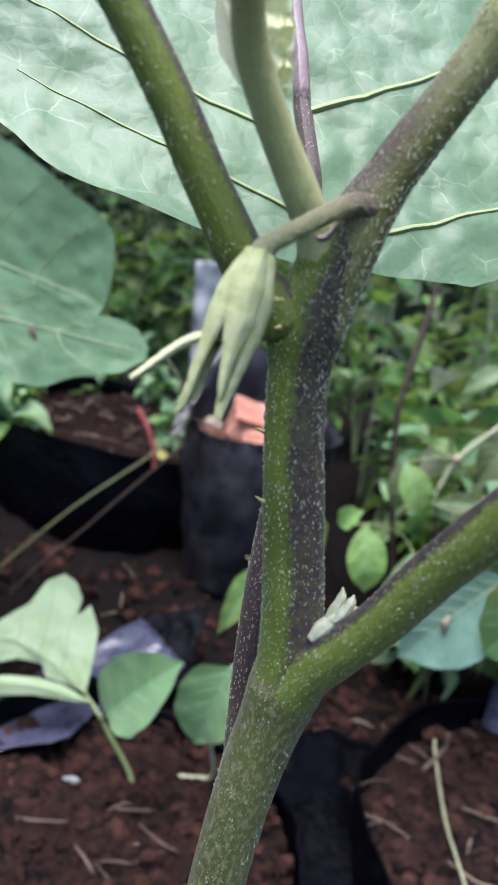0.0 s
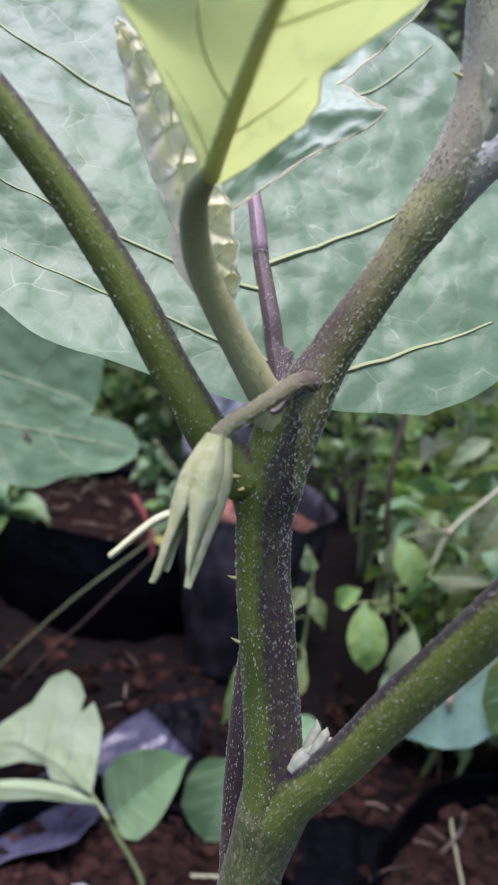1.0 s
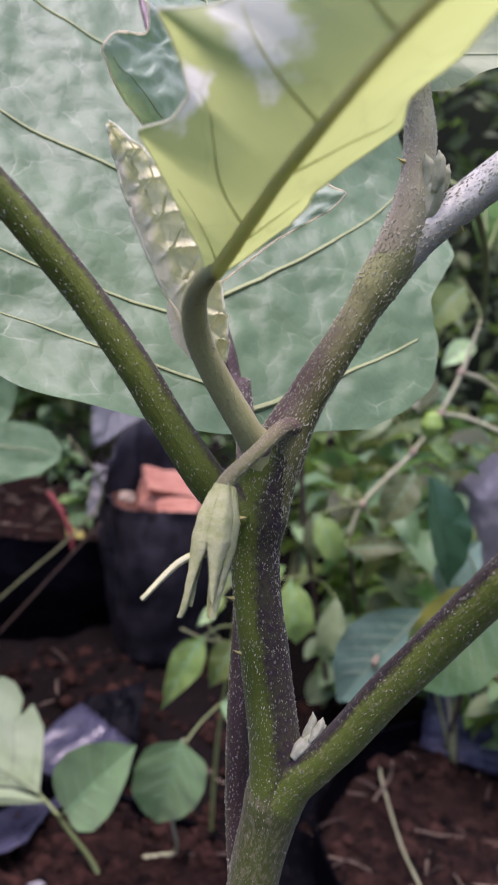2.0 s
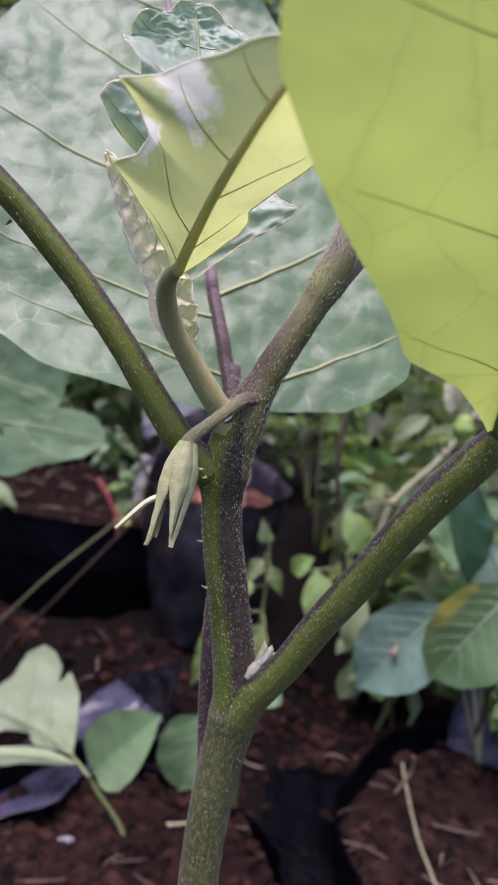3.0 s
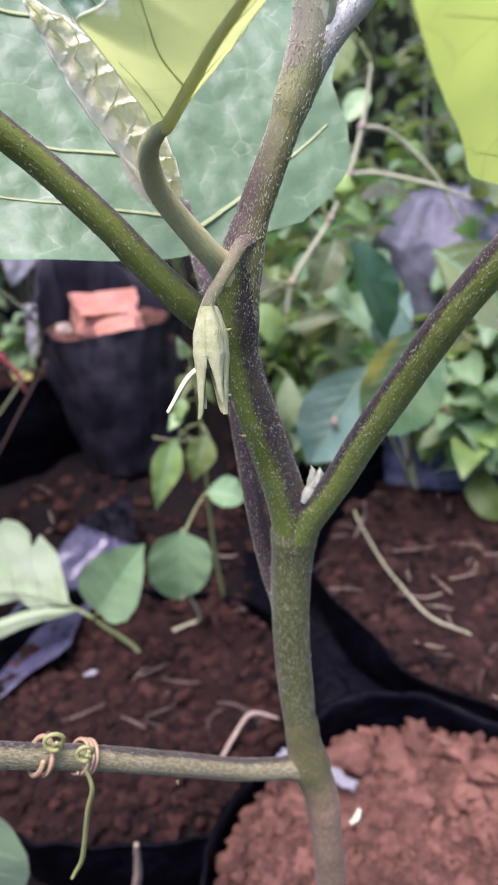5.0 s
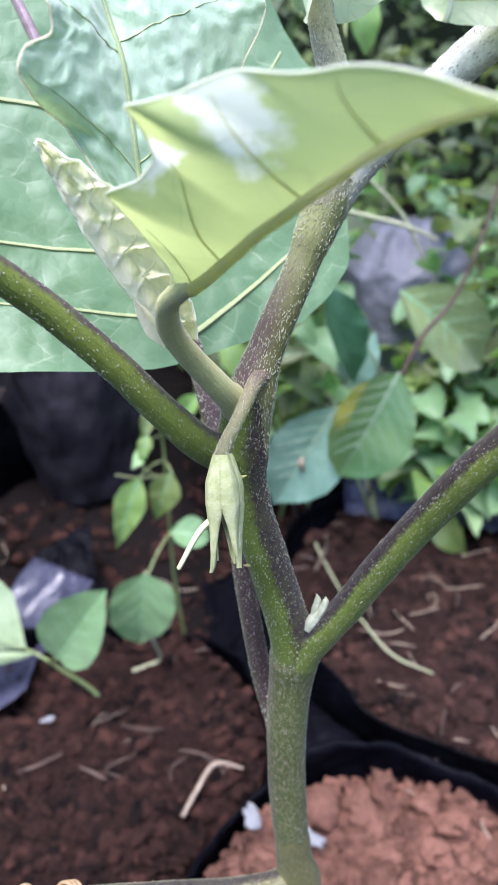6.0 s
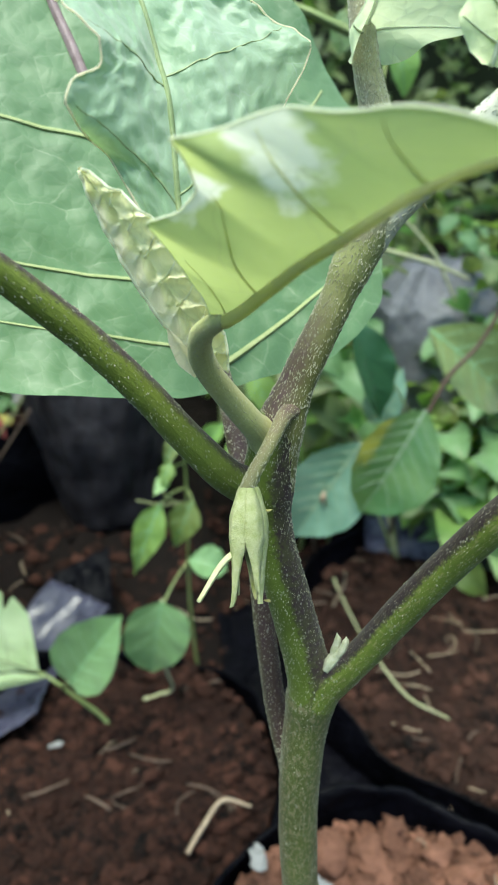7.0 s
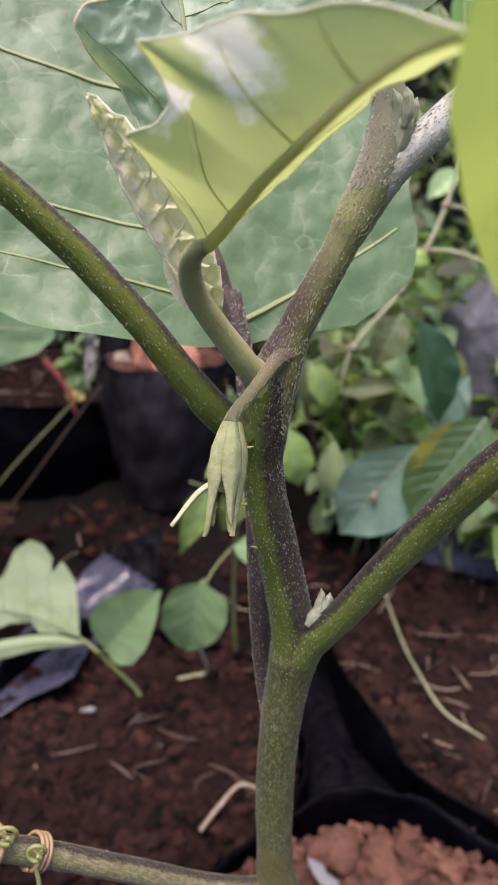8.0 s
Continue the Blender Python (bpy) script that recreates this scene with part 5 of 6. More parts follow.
bl = Blade([(0.005, 0.7655, 0.1667), (-0.040, 0.7668, 0.1652), (-0.094, 0.7677, 0.155), (-0.141, 0.7667, 0.1353)], (-0.1, 0.4, 0.9), (-0.1, -0.4, -0.9), [(0, 0.01, 0.01), (1, 0.01, 0.01)], quilt=0.0008, seed=9,
           edge_left=[(0, (0.005, 0.766, 0.168)), (0.2, (-0.026, 0.7705, 0.1735)), (0.4, (-0.0515, 0.772, 0.1715)), (0.6, (-0.082, 0.7726, 0.1645)), (0.8, (-0.115, 0.771, 0.1535)), (1, (-0.141, 0.7667, 0.1353))],
           edge_right=[(0, (0.005, 0.765, 0.1655)), (0.2, (-0.0194, 0.7655, 0.161)), (0.4, (-0.052, 0.7663, 0.1555)), (0.6, (-0.085, 0.7655, 0.145)), (0.8, (-0.1115, 0.7655, 0.1385)), (1, (-0.141, 0.7667, 0.1353))])
lobe = part("leaf", bl.mesh("leaf", M_lobed, 40, 10), seedling, "torn lower lobe of the pale leaf")
part("midrib", bl.rib("midrib", M_vein, 0.0008, 0.0003), lobe)
part("petiole", bar("petiole", [(0.022, 0.756, 0.160), (0.012, 0.761, 0.167), (0.0, 0.768, 0.172)], [0.0018, 0.0016, 0.0013], M_weed_stem, 12, 8), seedling)
leaf_on(seedling, (0.038, 0.722, 0.191), (0.097, 0.719, 0.267), 0.033, M_seed, face=(-0.2, -0.85, 0.5), sag=0.04, label="heart-shaped green leaf", stations=[(0, 0.014, 0.012), (0.06, 0.024, 0.022), (0.2, 0.034, 0.032), (0.4, 0.035, 0.032), (0.6, 0.029, 0.026), (0.8, 0.017, 0.014), (0.93, 0.006, 0.005), (1, 0.0005, 0.0005)], stalk=(0.024, 0.755, 0.158), seed=5, rows=32, cols=10)
seed2 = thing("seedling", (0.10, 0.80, 0.092), "seedling with one drooping green leaf on a dry stalk", "plant")
part("stem", bar("stem", [(0.095, 0.80, 0.088), (0.118, 0.795, 0.098), (0.134, 0.788, 0.112), (0.128, 0.770, 0.165), (0.132, 0.758, 0.225), (0.134, 0.757, 0.253)], [0.002, 0.002, 0.0019, 0.0017, 0.0014, 0.0012], M_vine_pale, 30, 8), seed2, "pale dry stalk")
leaf_on(seed2, (0.134, 0.752, 0.254), (0.115, 0.750, 0.170), 0.033, M_seed, face=(0.0, -0.95, 0.3), sag=0.05, label="drooping rounded green leaf", stations=[(0, 0.026, 0.024), (0.06, 0.031, 0.030), (0.25, 0.034, 0.034), (0.5, 0.030, 0.031), (0.75, 0.018, 0.019), (0.92, 0.006, 0.006), (1, 0.0005, 0.0005)], seed=6, rows=32, cols=10)
leaf_on(seed2, (0.165, 0.800, 0.268), (0.204, 0.792, 0.256), 0.019, M_seed, face=(0, -0.6, 0.8), seed=7, stalk=(0.134, 0.757, 0.245))

# weed between the bags
weed = thing("weed", (0.17, 0.875, 0.02), "small weed with pointed green leaves", "plant", "weeds")
part("stem", bar("stem", [(0.165, 0.885, 0.02), (0.162, 0.875, 0.16), (0.168, 0.862, 0.29), (0.170, 0.858, 0.36), (0.168, 0.86, 0.40)], [0.0024, 0.0022, 0.0018, 0.0014, 0.0008], M_weed_stem, 24, 8), weed)
for b, t, w, m in (((0.140, 0.836, 0.318), (0.104, 0.832, 0.236), 0.019, M_weed), ((0.175, 0.840, 0.316), (0.150, 0.838, 0.262), 0.019, M_weed), ((0.155, 0.84, 0.364), (0.143, 0.83, 0.336), 0.009, M_weed), ((0.150, 0.84, 0.348), (0.133, 0.83, 0.331), 0.008, M_pale),
                   ((0.164, 0.86, 0.382), (0.147, 0.85, 0.354), 0.010, M_weed), ((0.172, 0.86, 0.375), (0.188, 0.855, 0.345), 0.010, M_weed), ((0.166, 0.858, 0.402), (0.158, 0.85, 0.43), 0.009, M_pale)):
    leaf_on(weed, b, t, w, m, face=(-0.1, -0.9, 0.45), stalk=(0.168, 0.861, b[2] + 0.004), veins=3, stations=[(0, 0.08 * w, 0.08 * w), (0.1, 0.7 * w, 0.75 * w), (0.25, w, 0.95 * w), (0.45, 0.8 * w, 0.72 * w), (0.7, 0.4 * w, 0.36 * w), (0.88, 0.14 * w, 0.12 * w), (1, 0.01 * w, 0.01 * w)], seed=int(b[2] * 1000))
for a, b in (((0.165, 0.868, 0.30), (0.115, 0.85, 0.318)), ((0.165, 0.868, 0.295), (0.135, 0.86, 0.33))):
    part("petiole", bar("petiole", [a, ((a[0] + b[0]) / 2, (a[1] + b[1]) / 2, (a[2] + b[2]) / 2 - 0.004), b], [0.0016, 0.0014, 0.0012], M_vine, 10, 6), weed)

# broad-leaved bush beside the bags
bush = thing("bush", (0.475, 1.10, 0.04), "bush with broad glossy and yellow-flecked leaves", "plant")
part("stem", bar("stem", [(0.475, 1.10, 0.04), (0.465, 1.02, 0.20), (0.443, 0.90, 0.335), (0.431, 0.855, 0.372), (0.455, 0.85, 0.428), (0.489, 0.85, 0.465), (0.516, 0.85, 0.523), (0.540, 0.86, 0.59)], [0.0034, 0.0032, 0.003, 0.0028, 0.0026, 0.0024, 0.0022, 0.0016], M_twig_dry, 36, 8), bush)
leaf_on(bush, (0.404, 0.775, 0.424), (0.338, 0.763, 0.326), 0.040, M_varieg, face=(0.1, -0.85, 0.5), sag=0.06, label="green leaf flecked with yellow", stations=[(0, 0.003, 0.003), (0.07, 0.018, 0.020), (0.2, 0.034, 0.036), (0.4, 0.043, 0.042), (0.6, 0.040, 0.038), (0.8, 0.026, 0.024), (0.93, 0.010, 0.009), (1, 0.0005, 0.0005)], stalk=(0.428, 0.855, 0.36), seed=8, vein_mat=M_pale_vein, veins=6, rows=32, cols=10)
leaf_on(bush, (0.350, 0.806, 0.382), (0.277, 0.802, 0.282), 0.042, M_blue, face=(0.05, -0.8, 0.6), sag=0.05, label="bluish-green leaf with a pale spot", stalk=(0.424, 0.862, 0.34), seed=9, vein_mat=M_pale_vein, veins=6, rows=30, cols=10)
leaf_on(bush, (0.336, 0.802, 0.512), (0.366, 0.798, 0.408), 0.027, M_dark, face=(0.45, -0.8, 0.4), sag=0.06, label="glossy dark green leaf", stalk=(0.43, 0.85, 0.366), seed=10, veins=5, vein_mat=M_dark)
leaf_on(bush, (0.450, 0.900, 0.468), (0.548, 0.892, 0.368), 0.045, M_olive, face=(-0.1, -0.8, 0.55), label="dull olive leaf", stalk=(0.455, 0.852, 0.43), seed=11)
leaf_on(bush, (0.380, 0.880, 0.373), (0.412, 0.872, 0.436), 0.022, M_blue, stalk=(0.424, 0.862, 0.34), seed=12)
leaf_on(bush, (0.346, 0.920, 0.489), (0.319, 0.910, 0.434), 0.021, M_olive, stalk=(0.429, 0.853, 0.362), seed=13)
part("spot", bar("spot", [(0.3085, 0.7925, 0.322), (0.3065, 0.7915, 0.331), (0.3085, 0.7925, 0.338)], [0.0014, 0.0036, 0.0012], M_straw, 8, 8), bush, "pale dry spot on a leaf")

# straggling vine with nodes behind the bush
vine = thing("straggling_vine", (0.37, 1.13, 0.03), "straggling pale vine with knotted joints and thin leaves", "plant")
for pts, r in (([(0.37, 1.13, 0.03), (0.34, 1.06, 0.20), (0.305, 0.98, 0.33), (0.288, 0.95, 0.403)], 0.0022), ([(0.288, 0.95, 0.403), (0.299, 0.95, 0.442), (0.326, 0.95, 0.479), (0.348, 0.95, 0.507), (0.373, 0.955, 0.552), (0.392, 0.965, 0.597), (0.41, 0.98, 0.66)], 0.0030),
               ([(0.373, 0.955, 0.552), (0.403, 0.965, 0.549), (0.433, 0.97, 0.540), (0.479, 0.975, 0.524), (0.53, 0.99, 0.50)], 0.0026), ([(0.392, 0.965, 0.598), (0.420, 0.985, 0.592), (0.447, 1.0, 0.575), (0.489, 1.0, 0.529), (0.52, 1.0, 0.47)], 0.0026),
               ([(0.31, 1.17, 0.10), (0.26, 1.09, 0.31), (0.232, 1.05, 0.45), (0.237, 1.05, 0.561), (0.24, 1.06, 0.64)], 0.0036), ([(0.299, 0.95, 0.442), (0.275, 0.95, 0.447), (0.25, 0.945, 0.46)], 0.0016)):
    part("stem", bar("stem", pts, [r] * (len(pts) - 1) + [r * 0.6], M_twig_dry if pts[0][2] < 0.2 else M_vine_pale if r > 0.002 else M_vine, 40, 8, wobble=0.15), vine)
for p in ((0.373, 0.955, 0.552), (0.348, 0.95, 0.507), (0.299, 0.95, 0.442), (0.392, 0.965, 0.598)):
    part("joint", bar("joint", [np.array(p) - np.array([0.003, 0, 0.004]), p, np.array(p) + np.array([0.003, 0, 0.004])], [0.003, 0.0052, 0.003], M_straw, 8, 8, wobble=0.4), vine, "pale swollen joint")
for b, t, w, m in (((0.247, 0.90, 0.439), (0.269, 0.89, 0.391), 0.017, M_weed), ((0.284, 0.92, 0.398), (0.351, 0.91, 0.408), 0.012, M_olive), ((0.274, 0.88, 0.355), (0.266, 0.87, 0.287), 0.015, M_pale), ((0.222, 0.86, 0.379), (0.235, 0.85, 0.314), 0.020, M_weed), ((0.33, 1.0, 0.541), (0.29, 0.99, 0.506), 0.012, M_pale),
                   ((0.362, 1.0, 0.551), (0.342, 0.99, 0.589), 0.021, M_cream), ((0.372, 0.98, 0.515), (0.399, 0.97, 0.494), 0.012, M_weed), ((0.289, 1.0, 0.452), (0.278, 0.99, 0.431), 0.010, M_weed), ((0.404, 1.05, 0.695), (0.36, 1.04, 0.64), 0.026, M_weed), ((0.412, 1.0, 0.631), (0.376, 0.99, 0.602), 0.014, M_pale),
                   ((0.381, 1.1, 0.613), (0.352, 1.09, 0.647), 0.022, M_weed), ((0.356, 0.84, 0.790), (0.366, 0.84, 0.715), 0.018, M_weed), ((0.336, 0.83, 0.77), (0.330, 0.83, 0.735), 0.012, M_pale), ((0.385, 0.86, 0.76), (0.395, 0.85, 0.70), 0.016, M_weed), ((0.196, 0.90, 0.357), (0.217, 0.89, 0.382), 0.012, M_weed), ((0.244, 0.92, 0.435), (0.248, 0.91, 0.383), 0.014, M_olive)):
    near = min(((0.345, 0.75, 0.705), (0.255, 0.95, 0.349), (0.288, 0.95, 0.403), (0.299, 0.95, 0.442), (0.326, 0.95, 0.479), (0.348, 0.95, 0.507), (0.373, 0.955, 0.552), (0.392, 0.965, 0.597), (0.41, 0.98, 0.66)), key=lambda p: sum((p[i] - b[i]) ** 2 for i in range(3)))
    leaf_on(vine, b, t, w, m, face=(0, -0.8, 0.6), stalk=near, veins=3, seed=int(b[0] * 1000), rows=16, cols=6)

fruit_me = bar("green_fruit", [(0.36, 0.93, 0.527), (0.36, 0.93, 0.531), (0.36, 0.93, 0.541), (0.36, 0.93, 0.552), (0.36, 0.93, 0.557)], [0.002, 0.009, 0.0125, 0.009, 0.002], M_fruit, 24, 20)
part("fruit", fruit_me, vine, "round unripe green fruit")

# the neighbour whose big leaves reach in
neighbour = thing("eggplant_plant", (-0.31, 0.82, 0.02), "neighbouring eggplant with broad grey-green leaves", "plant")
part("main_stem", bar("main_stem", [(-0.31, 0.82, 0.0), (-0.315, 0.82, 0.25), (-0.31, 0.82, 0.50), (-0.32, 0.83, 0.70)], [0.008, 0.0075, 0.006, 0.004], M_stem_low, 30, 12), neighbour)
for mid, lf, rt, st, sd in (
        ([(-0.363, 0.82, 0.590), (-0.247, 0.80, 0.569), (-0.138, 0.79, 0.554), (-0.045, 0.785, 0.539)], (0.05, 0.15, 0.98), (0.05, -0.3, -0.95), [(0, 0.04, 0.04), (0.15, 0.09, 0.06), (0.35, 0.108, 0.06), (0.52, 0.104, 0.055), (0.68, 0.090, 0.05), (0.78, 0.079, 0.045), (0.88, 0.073, 0.036), (0.95, 0.062, 0.025), (0.985, 0.040, 0.014), (1, 0.012, 0.006)], 21),
        ([(-0.353, 0.80, 0.511), (-0.217, 0.78, 0.510), (-0.102, 0.765, 0.512), (0.010, 0.755, 0.511)], (0.05, 0.35, 0.93), (0.02, -0.35, -0.93), [(0, 0.03, 0.03), (0.15, 0.042, 0.05), (0.35, 0.040, 0.048), (0.5, 0.034, 0.044), (0.6, 0.037, 0.040), (0.67, 0.034, 0.053), (0.76, 0.026, 0.050), (0.82, 0.022, 0.036), (0.9, 0.024, 0.027), (0.96, 0.019, 0.021), (1, 0.005, 0.006)], 22)):
    bl = Blade(mid, lf, rt, st, cup=0.06, ruffle=0.003, waves=2.5, quilt=0.0025, seed=sd)
    ob = part("leaf", bl.mesh("leaf", M_leaf, 48, 16), neighbour, "broad grey-green leaf")
    part("midrib", bl.rib("midrib", M_vein, 0.002, 0.0006), ob)
    for s in (0.15, 0.35, 0.55, 0.75):
        for side in (-1, 1):
            part("vein", bl.vein("vein", M_vein, s, side, 0.9, 0.14, 0.0008), ob)
    part("petiole", bar("petiole", [(-0.312, 0.82, mid[0][2] - 0.06), (-0.305, 0.81, mid[0][2] - 0.02), mid[0]], [0.004, 0.0035, 0.003], M_lpet, 14, 8), neighbour)
part("hole", bar("hole", [(-0.091, 0.7475, 0.514), (-0.088, 0.7465, 0.508), (-0.084, 0.7470, 0.503)], [0.001, 0.0028, 0.001], M_twig_dry, 8, 6), neighbour, "brown dead spot on a leaf")

creeper = thing("creeper", (-0.06, 0.47, 0.02), "creeper with one broad green leaf", "plant")
part("stem", bar("stem", [(-0.085, 0.50, 0.0), (-0.08, 0.49, 0.15), (-0.07, 0.47, 0.27), (-0.055, 0.455, 0.305)], [0.002, 0.002, 0.0016, 0.0012], M_weed_stem, 18, 8), creeper)
leaf_on(creeper, (-0.052, 0.452, 0.306), (-0.008, 0.446, 0.168), 0.042, M_seed, face=(0.2, -0.85, 0.45), label="broad green leaf", seed=14, rows=30, cols=10)


# ---- weeds behind, built once for each kind and then repeated ----
def small_leaf(mat, ln, w, seed, sag):
    bl = Blade([(0, 0, 0), (0, ln * 0.33, ln * sag), (0, ln * 0.67, ln * sag * 0.9), (0, ln, -ln * 0.05)], (-1, 0, 0.25), (1, 0, 0.25), oval(w), lean=(0.25, 0.25), cup=0.12, ruffle=ln * 0.02, waves=2.5, quilt=0.0004, seed=seed)
    return bl.mesh("leaf", mat, 12, 4)


LEAVES = {m.name: [small_leaf(m, ln, w, k, sag) for k, (ln, w, sag) in enumerate(((0.055, 0.018, 0.12), (0.045, 0.017, 0.05), (0.068, 0.019, 0.18)))] for m in (M_weed, M_pale, M_olive, M_seed)}


def weed_plant(seed, tall, pairs, mats, branches, label):
    rng = np.random.RandomState(seed)
    ob = thing("weed", (0, 0, 0), label, "plant", "weeds")
    for b in range(branches):
        a = rng.uniform(0, 6.283)
        out = rng.uniform(0.05, 0.22) * tall * (0.3 if b == 0 else 1.4)
        h = tall * (1 if b == 0 else rng.uniform(0.55, 0.95))
        d = np.array([math.cos(a), math.sin(a), 0])
        pts = [np.zeros(3), d * out * 0.25 + np.array([0, 0, h * 0.4]), d * out * 0.65 + np.array([0.01 * rng.randn(), 0.01 * rng.randn(), h * 0.75]), d * out + np.array([0, 0, h])]
        part("stem", bar("stem", pts, [0.0026, 0.0022, 0.0017, 0.0008], M_weed_stem if rng.uniform() < 0.6 else M_vine_pale, 16, 6), ob)
        c, _ = spline(pts, [0] * 4, 40)
        for k in range(pairs):
            f = 0.3 + 0.7 * (k + 0.5) / pairs
            p = c[min(39, int(f * 39))]
            th = rng.uniform(0, 6.283)
            for s in (0, math.pi):
                me = LEAVES[mats[rng.randint(len(mats))].name][rng.randint(3)]
                lf = new("leaf", me)
                lf.parent = ob
                lf.matrix_basis = Matrix.Translation(Vector(p)) @ Euler((rng.uniform(-0.9, 0.35), rng.uniform(-0.5, 0.5), th + s + rng.uniform(-0.4, 0.4))).to_matrix().to_4x4() @ Matrix.Diagonal((*([rng.uniform(0.75, 1.5)] * 3), 1))
    return ob


kinds = [weed_plant(1, 0.34, 5, (M_weed, M_weed, M_pale), 3, "leafy green weed with paired oval leaves"), weed_plant(2, 0.48, 7, (M_weed, M_olive, M_seed), 3, "tall straggling weed with mixed green leaves"),
         weed_plant(3, 0.22, 4, (M_weed, M_pale, M_seed), 4, "low bushy weed with light green leaves"), weed_plant(4, 0.60, 8, (M_olive, M_weed), 2, "tall thin weed with olive leaves")]
rng = np.random.RandomState(5)
spots = []
for x0, x1, y0, y1, n, ks in ((0.30, 0.48, 1.1, 1.3, 7, (0, 1)), (0.42, 0.9, 1.18, 1.4, 14, (0, 1, 2)), (0.2, 1.1, 1.35, 1.9, 26, (0, 1, 3)), (0.56, 0.85, 0.85, 1.05, 8, (2, 2, 0)), (0.48, 0.75, 1.05, 1.18, 7, (0, 2, 1)), (-0.9, 0.2, 1.75, 2.1, 22, (1, 3, 0)), (-0.75, -0.36, 1.05, 1.7, 10, (0, 2, 1)), (-0.4, -0.02, 1.2, 1.6, 9, (2,))):
    for _ in range(n):
        spots.append((rng.uniform(x0, x1), rng.uniform(y0, y1), ks[rng.randint(len(ks))]))
used = set()
for x, y, k in spots:
    z = 0.262 if (x + 0.19) ** 2 + (y - 1.42) ** 2 < 0.24 ** 2 else 0.052 if (x - 0.58) ** 2 + (y - 0.86) ** 2 < 0.29 ** 2 else height(x, y)
    if (x - 0.078) ** 2 + (y - 1.2) ** 2 < 0.17 ** 2 or (x + 0.08) ** 2 + (y - 1.52) ** 2 < 0.13 ** 2 or (x - 0.615) ** 2 + (y - 1.32) ** 2 < 0.15 ** 2:
        continue
    if z > 0.25 and k == 2:
        m = pose(x, y, z - 0.005, rng.uniform(-12, 12), rng.uniform(-12, 12), rng.uniform(0, 360)) @ Matrix.Diagonal((0.45, 0.45, 0.45, 1))
    else:
        m = pose(x, y, z - 0.01, rng.uniform(-12, 12), rng.uniform(-12, 12), rng.uniform(0, 360))
    if k in used:
        copy_thing(kinds[k], m)
    else:
        kinds[k].matrix_basis = m
        used.add(k)


# ---- hedge that closes the place all round ----
# Greenery behind is in view; the unseen rest is added to block low sky.
def hedge():
    rng = np.random.RandomState(9)
    V, F, U = [], [], []
    for _ in range(26000):
        a = rng.uniform(0, 6.283)
        r = rng.uniform(2.3, 3.0)
        top = 1.75 + 0.95 * math.sin(a) + 0.35 * noise.noise((math.cos(a) * 2, math.sin(a) * 2, 0)) + 0.3 * noise.noise((math.cos(a) * 6, math.sin(a) * 6, 1))
        z = 0.1 + (top - 0.1) * rng.uniform() ** 0.8
        p = np.array([0.2 + r * math.cos(a), 0.6 + r * math.sin(a), z])
        d, n = unit(rng.randn(3)), unit(rng.randn(3) + np.array([-math.cos(a), -math.sin(a), 0.8]))
        s = unit(np.cross(d, n))
        d = np.cross(n, s)
        ln = rng.uniform(0.05, 0.11)
        k = len(V)
        V += [p, p + d * ln * 0.45 + s * ln * 0.25 + n * ln * 0.06, p + d * ln * 0.45 - s * ln * 0.25 + n * ln * 0.06, p + d * ln * 0.5, p + d * ln - n * ln * 0.1]
        U += [(0, 0), (0.02, 0.03), (-0.02, 0.03), (0, 0.03), (0, 0.07)]
        F += [(k, k + 1, k + 3), (k, k + 3, k + 2), (k + 1, k + 4, k + 3), (k + 3, k + 4, k + 2)]
    ob = new("hedge", mesh_from("hedge", V, F, M_hedge, U))
    tagged(ob, "dense dark green foliage, its unseen part added against low sky light", "hedge", "", "stuff")
    # added dark wall behind the leaves, in place of the hedge's inner shade
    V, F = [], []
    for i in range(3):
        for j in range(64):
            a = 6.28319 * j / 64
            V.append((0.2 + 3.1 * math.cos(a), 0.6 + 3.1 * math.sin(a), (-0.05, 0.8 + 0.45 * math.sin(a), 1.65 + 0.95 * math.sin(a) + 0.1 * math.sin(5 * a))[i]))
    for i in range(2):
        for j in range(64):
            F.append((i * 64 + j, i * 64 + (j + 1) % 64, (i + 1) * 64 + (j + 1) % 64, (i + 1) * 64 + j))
    tagged(new("backdrop", mesh_from("backdrop", V, F, M_hedge_dark)), "near-black wall standing in for shade inside the hedge", "backdrop", "", "structure")


hedge()


def shade_canopy():
    """An unseen leafy canopy added high over the bags behind, to keep the light off the ground."""
    rng = np.random.RandomState(23)
    V, F, U = [], [], []
    for _ in range(1500):
        p = np.array([rng.uniform(-1.5, 1.0), rng.uniform(0.85, 2.6), rng.uniform(1.5, 1.8)])
        if noise.noise((p[0] * 2.3, p[1] * 2.3, 3.3)) < -0.22:
            continue
        n = unit(np.array([0, 0, 1.0]) + 0.6 * rng.randn(3))
        d = unit(np.cross(n, rng.randn(3)))
        s = np.cross(n, d)
        ln = rng.uniform(0.08, 0.15)
        k = len(V)
        V += [p, p + d * ln * 0.45 + s * ln * 0.3 + n * ln * 0.06, p + d * ln * 0.45 - s * ln * 0.3 + n * ln * 0.06, p + d * ln * 0.5, p + d * ln - n * ln * 0.1]
        U += [(0, 0), (0.02, 0.03), (-0.02, 0.03), (0, 0.03), (0, 0.07)]
        F += [(k, k + 1, k + 3), (k, k + 3, k + 2), (k + 1, k + 4, k + 3), (k + 3, k + 4, k + 2)]
    tagged(new("overhanging_foliage", mesh_from("overhanging_foliage", V, F, M_hedge, U)), "unseen leafy canopy added to shade the grow bags", "foliage", "", "stuff")


shade_canopy()

